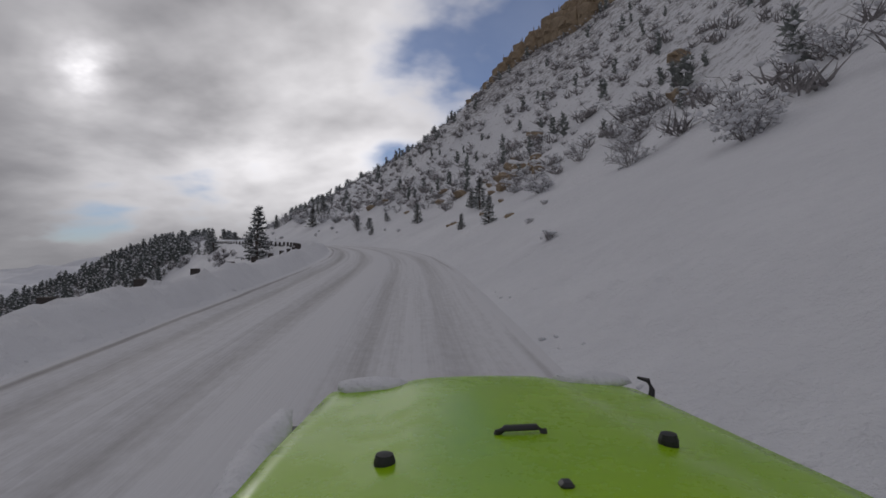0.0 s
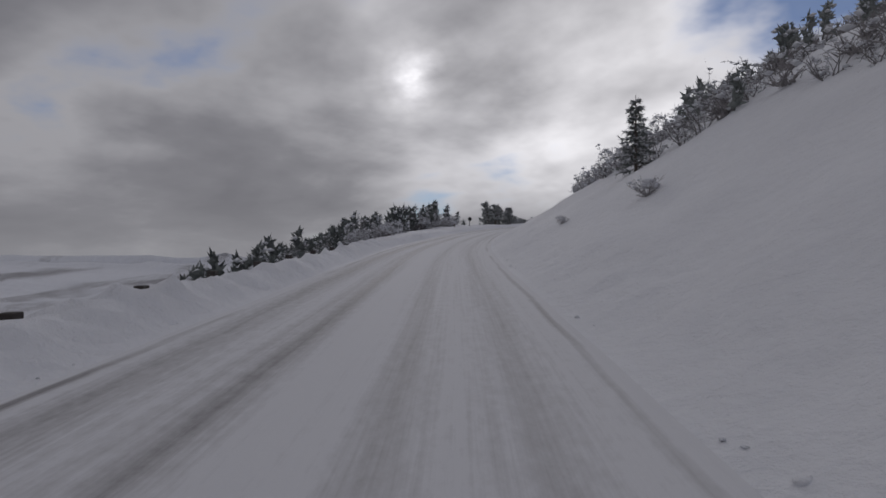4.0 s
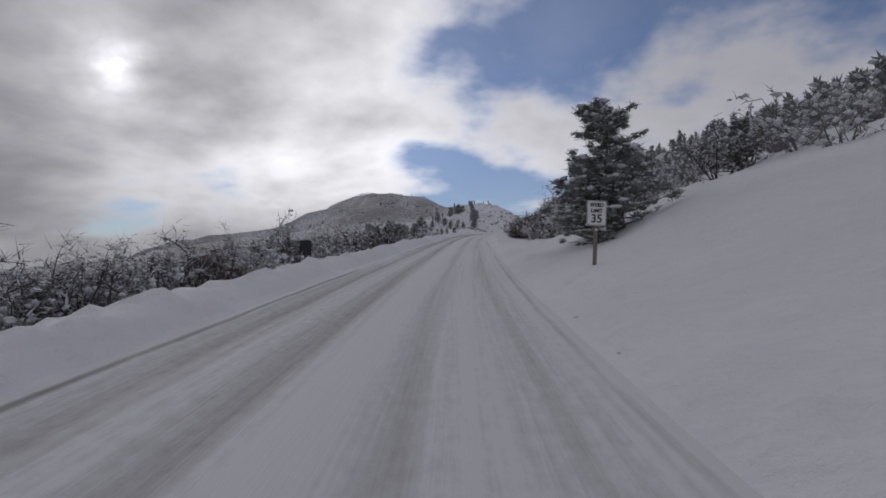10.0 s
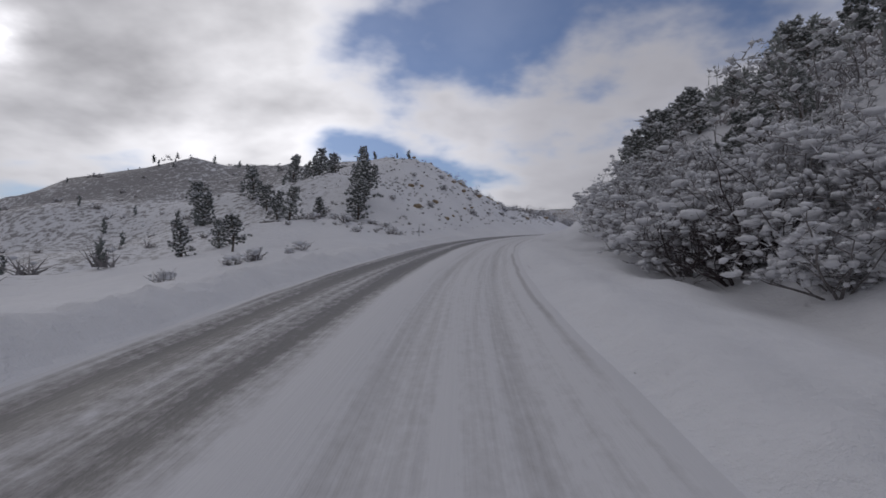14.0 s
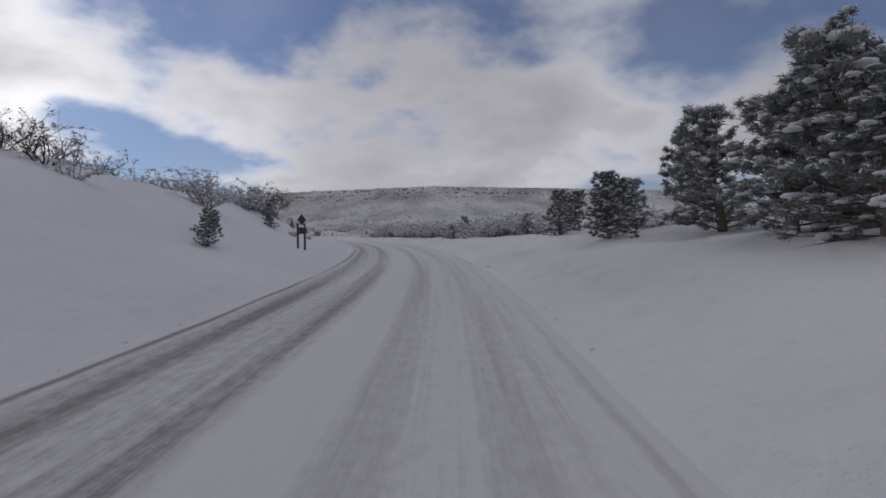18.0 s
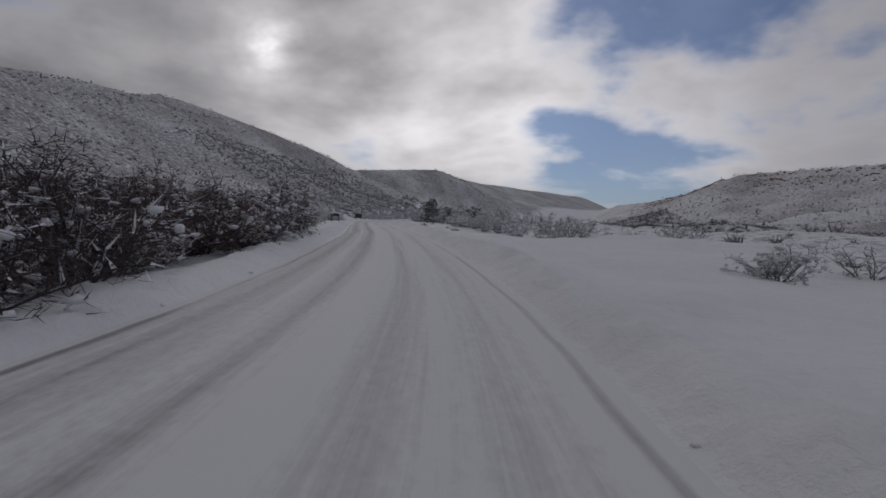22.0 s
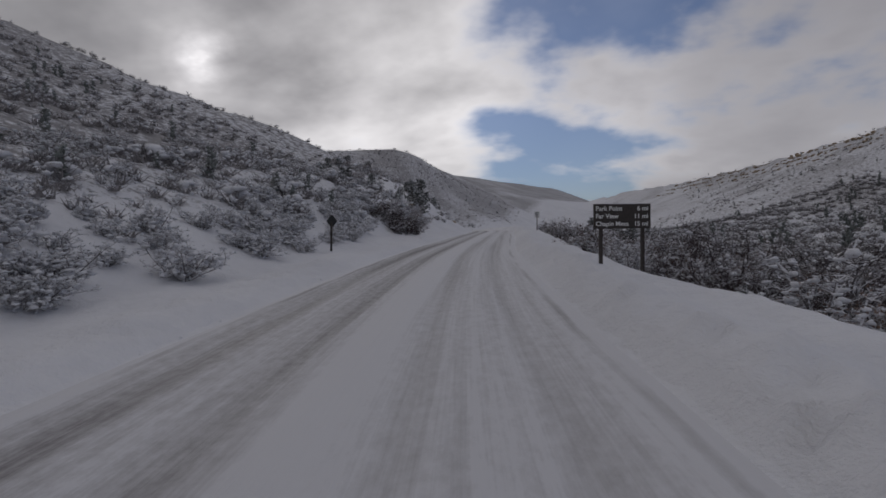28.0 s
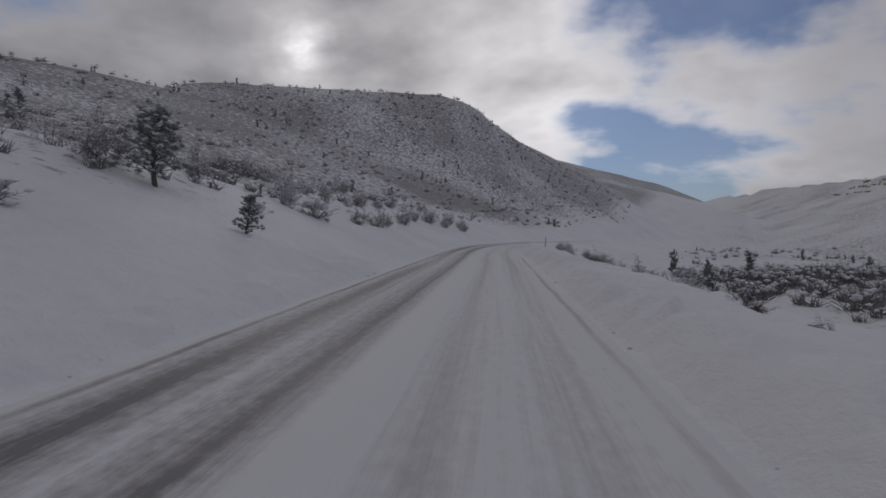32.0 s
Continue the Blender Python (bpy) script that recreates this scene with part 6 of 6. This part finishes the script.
def wheel_mesh(name, mat, radius, width, inner):
    bm = bmesh.new()
    prof = [(inner, -width / 2), (radius * 0.93, -width / 2), (radius, -width * 0.36), (radius, width * 0.36), (radius * 0.93, width / 2), (inner, width / 2)]
    rings = [[bm.verts.new((x, r * math.cos(6.283 * k / 28), r * math.sin(6.283 * k / 28))) for k in range(28)] for r, x in prof]
    for a, b in zip(rings, rings[1:] + rings[:1]):
        for k in range(28):
            bm.faces.new((a[k], a[(k + 1) % 28], b[(k + 1) % 28], b[k]))
    bmesh.ops.recalc_face_normals(bm, faces=bm.faces[:])
    me = bpy.data.meshes.new(name)
    bm.to_mesh(me)
    bm.free()
    me.materials.append(mat)
    return me


def off_roader():
    """The lime green off-road car whose bonnet the drive begins over; y runs forward from below the eye, x to the right."""
    paint = paint_material()
    rubber = plain_material("black_rubber", (0.012, 0.012, 0.012), (0.03, 0.03, 0.03), 20.0, 0.6, 0.002)
    ob = new("off_road_car")
    ob.empty_display_size = 0.5
    x, y, z = ground(0.0, 1.45)
    ob.matrix_basis = pose(x, y, float(np.interp(0.0, EVEN, CZ)) + 0.02, 3.4, 0, facing(0.0) + 0.6)
    tagged(ob, "lime green off-road car with wet bonnet on the snowy lane", "car")
    C = 0.325                                       # the bonnet's middle line
    rows = []
    for i in range(25):
        f = i / 24
        yy = 0.62 + f * 1.98
        half = 1.0 - 0.27 * f
        zz = 1.275 - 0.055 * f - 0.03 * max(0, (f - 0.9) / 0.1) ** 2
        row = []
        for j in range(25):
            g = j / 12 - 1
            drop = 0.045 * g * g + 0.10 * max(0, (abs(g) - 0.9) / 0.1) ** 2
            raised = 0.016 * max(0, min(1, (0.62 - 0.16 * f - abs(g)) / 0.07))
            row.append(Vector((C + half * g, yy + 0.03 * (1 - g * g) * f, zz - drop + raised)))
        rows.append(row)
    hood = part("bonnet", grid_mesh("bonnet", rows, paint), ob, "lime green bonnet with a raised middle")
    handle = Shape(7)
    handle.tube([Vector((C - 0.075, 1.70, 1.237)), Vector((C - 0.072, 1.70, 1.268)), Vector((C - 0.05, 1.70, 1.279)), Vector((C + 0.05, 1.70, 1.281)), Vector((C + 0.072, 1.70, 1.270)), Vector((C + 0.075, 1.70, 1.237))], (0.016, 0.012, 0.011, 0.011, 0.012, 0.016), 8)
    part("footman_loop", handle.mesh("footman_loop", PAINT_BLACK, True), hood, "black loop handle")
    for dx, yy in ((-0.42, 1.52), (0.44, 1.62)):
        st = Shape(9)
        st.tube([Vector((C + dx, yy, 1.20)), Vector((C + dx, yy, 1.262)), Vector((C + dx, yy, 1.279)), Vector((C + dx, yy, 1.281))], (0.033, 0.030, 0.024, 0.001), 14)
        part("rest_stop", st.mesh("rest_stop", rubber, False), hood, "black rubber stop")
    part("washer_nozzle", box_mesh("washer_nozzle", C + 0.01, C + 0.045, 1.29, 1.33, 1.23, 1.285, PAINT_BLACK, 0.008), hood, "small black nozzle")
    latch = Shape(8)
    latch.tube([Vector((C + 0.77, 2.45, 1.10)), Vector((C + 0.785, 2.47, 1.17)), Vector((C + 0.77, 2.48, 1.21)), Vector((C + 0.72, 2.48, 1.225))], (0.018, 0.014, 0.012, 0.006), 7)
    part("latch", latch.mesh("latch", PAINT_BLACK, True), ob, "black bonnet latch")
    for (px, py, pz), (l, w, h), seed in (((C - 0.50, 2.50, 1.195), (0.34, 0.2, 0.05), 70), ((C + 0.52, 2.54, 1.19), (0.40, 0.16, 0.06), 71), ((C - 0.36, 1.12, 1.268), (0.34, 0.22, 0.03), 72), ((C - 0.83, 1.75, 1.14), (0.16, 1.1, 0.09), 73)):
        part("snow", pillow_mesh("car_snow", l, w, h, seed), ob, "melting patch of snow").location = (px, py, pz)
    # body below the bonnet
    part("grille", box_mesh("grille", C - 0.68, C + 0.68, 2.5, 2.6, 0.72, 1.10, paint, 0.03), ob)
    for k in range(7):
        xx = C - 0.27 + 0.09 * k
        part("grille_slot", box_mesh("grille_slot", xx - 0.025, xx + 0.025, 2.598, 2.608, 0.82, 1.06, PAINT_BLACK, 0.006), ob, "dark upright slot")
    for xx in (C - 0.46, C + 0.46):
        q = part("headlight", wheel_mesh("headlight", PAINT_WHITE, 0.10, 0.05, 0.01), ob, "round headlight")
        q.matrix_basis = pose(xx, 2.61, 0.95, 0, 0, 90)
    for side in (-1, 1):
        part("side_panel", box_mesh("side_panel", C + side * 0.72 - 0.02, C + side * 0.72 + 0.02, 0.62, 2.5, 0.75, 1.13, paint, 0.01), ob)
        part("wing", box_mesh("wing", C + side * 0.80 - 0.13, C + side * 0.80 + 0.13, 1.25, 2.64, 0.93, 0.99, PAINT_BLACK, 0.03), ob, "black flat wing")
        part("door", box_mesh("door", C + side * 0.74 - 0.03, C + side * 0.74 + 0.03, -0.55, 0.60, 0.55, 1.15, paint, 0.02), ob)
        for yy in (1.95, -1.1):
            tyre = part("wheel", wheel_mesh("tyre", rubber, 0.39, 0.25, 0.22), ob, "black knobbly tyre")
            tyre.location = (C + side * 0.80, yy, 0.39)
            part("rim", wheel_mesh("rim", STEEL, 0.22, 0.16, 0.02), tyre, "steel rim")
    part("bumper", box_mesh("bumper", C - 0.85, C + 0.85, 2.70, 2.86, 0.55, 0.73, PAINT_BLACK, 0.03), ob, "black bumper")
    part("cowl", box_mesh("cowl", C - 0.74, C + 0.74, 0.42, 0.615, 1.0, 1.22, paint, 0.02), ob)
    part("floor", box_mesh("floor", C - 0.72, C + 0.72, -1.75, 2.5, 0.48, 0.56, PAINT_BLACK, 0.01), ob)
    part("tub", box_mesh("tub", C - 0.76, C + 0.76, -1.75, -0.56, 0.56, 1.12, paint, 0.03), ob)


distance_sign()
campground_sign()
speed_sign(1102.5, 6.4, "45", 0.0)
speed_sign(395.9, 5.5, "35", 0.25)
plate_back(407, -6.9)
left_board()
low_board()
warning_sign()
back_sign(712, -6.4, True, "dark back of a diamond sign and plate on two posts")
round_back(251.5, -8.6, 0.75, "octagon", "dark back of an octagonal stop sign on one post", 1.3)
round_back(1063, -6.6, 0.62, "diamond", "dark back of a small diamond sign on one post", 1.6)
delineators()
guard_rail()
rocks()
cliff()
mesa_rim()
off_roader()
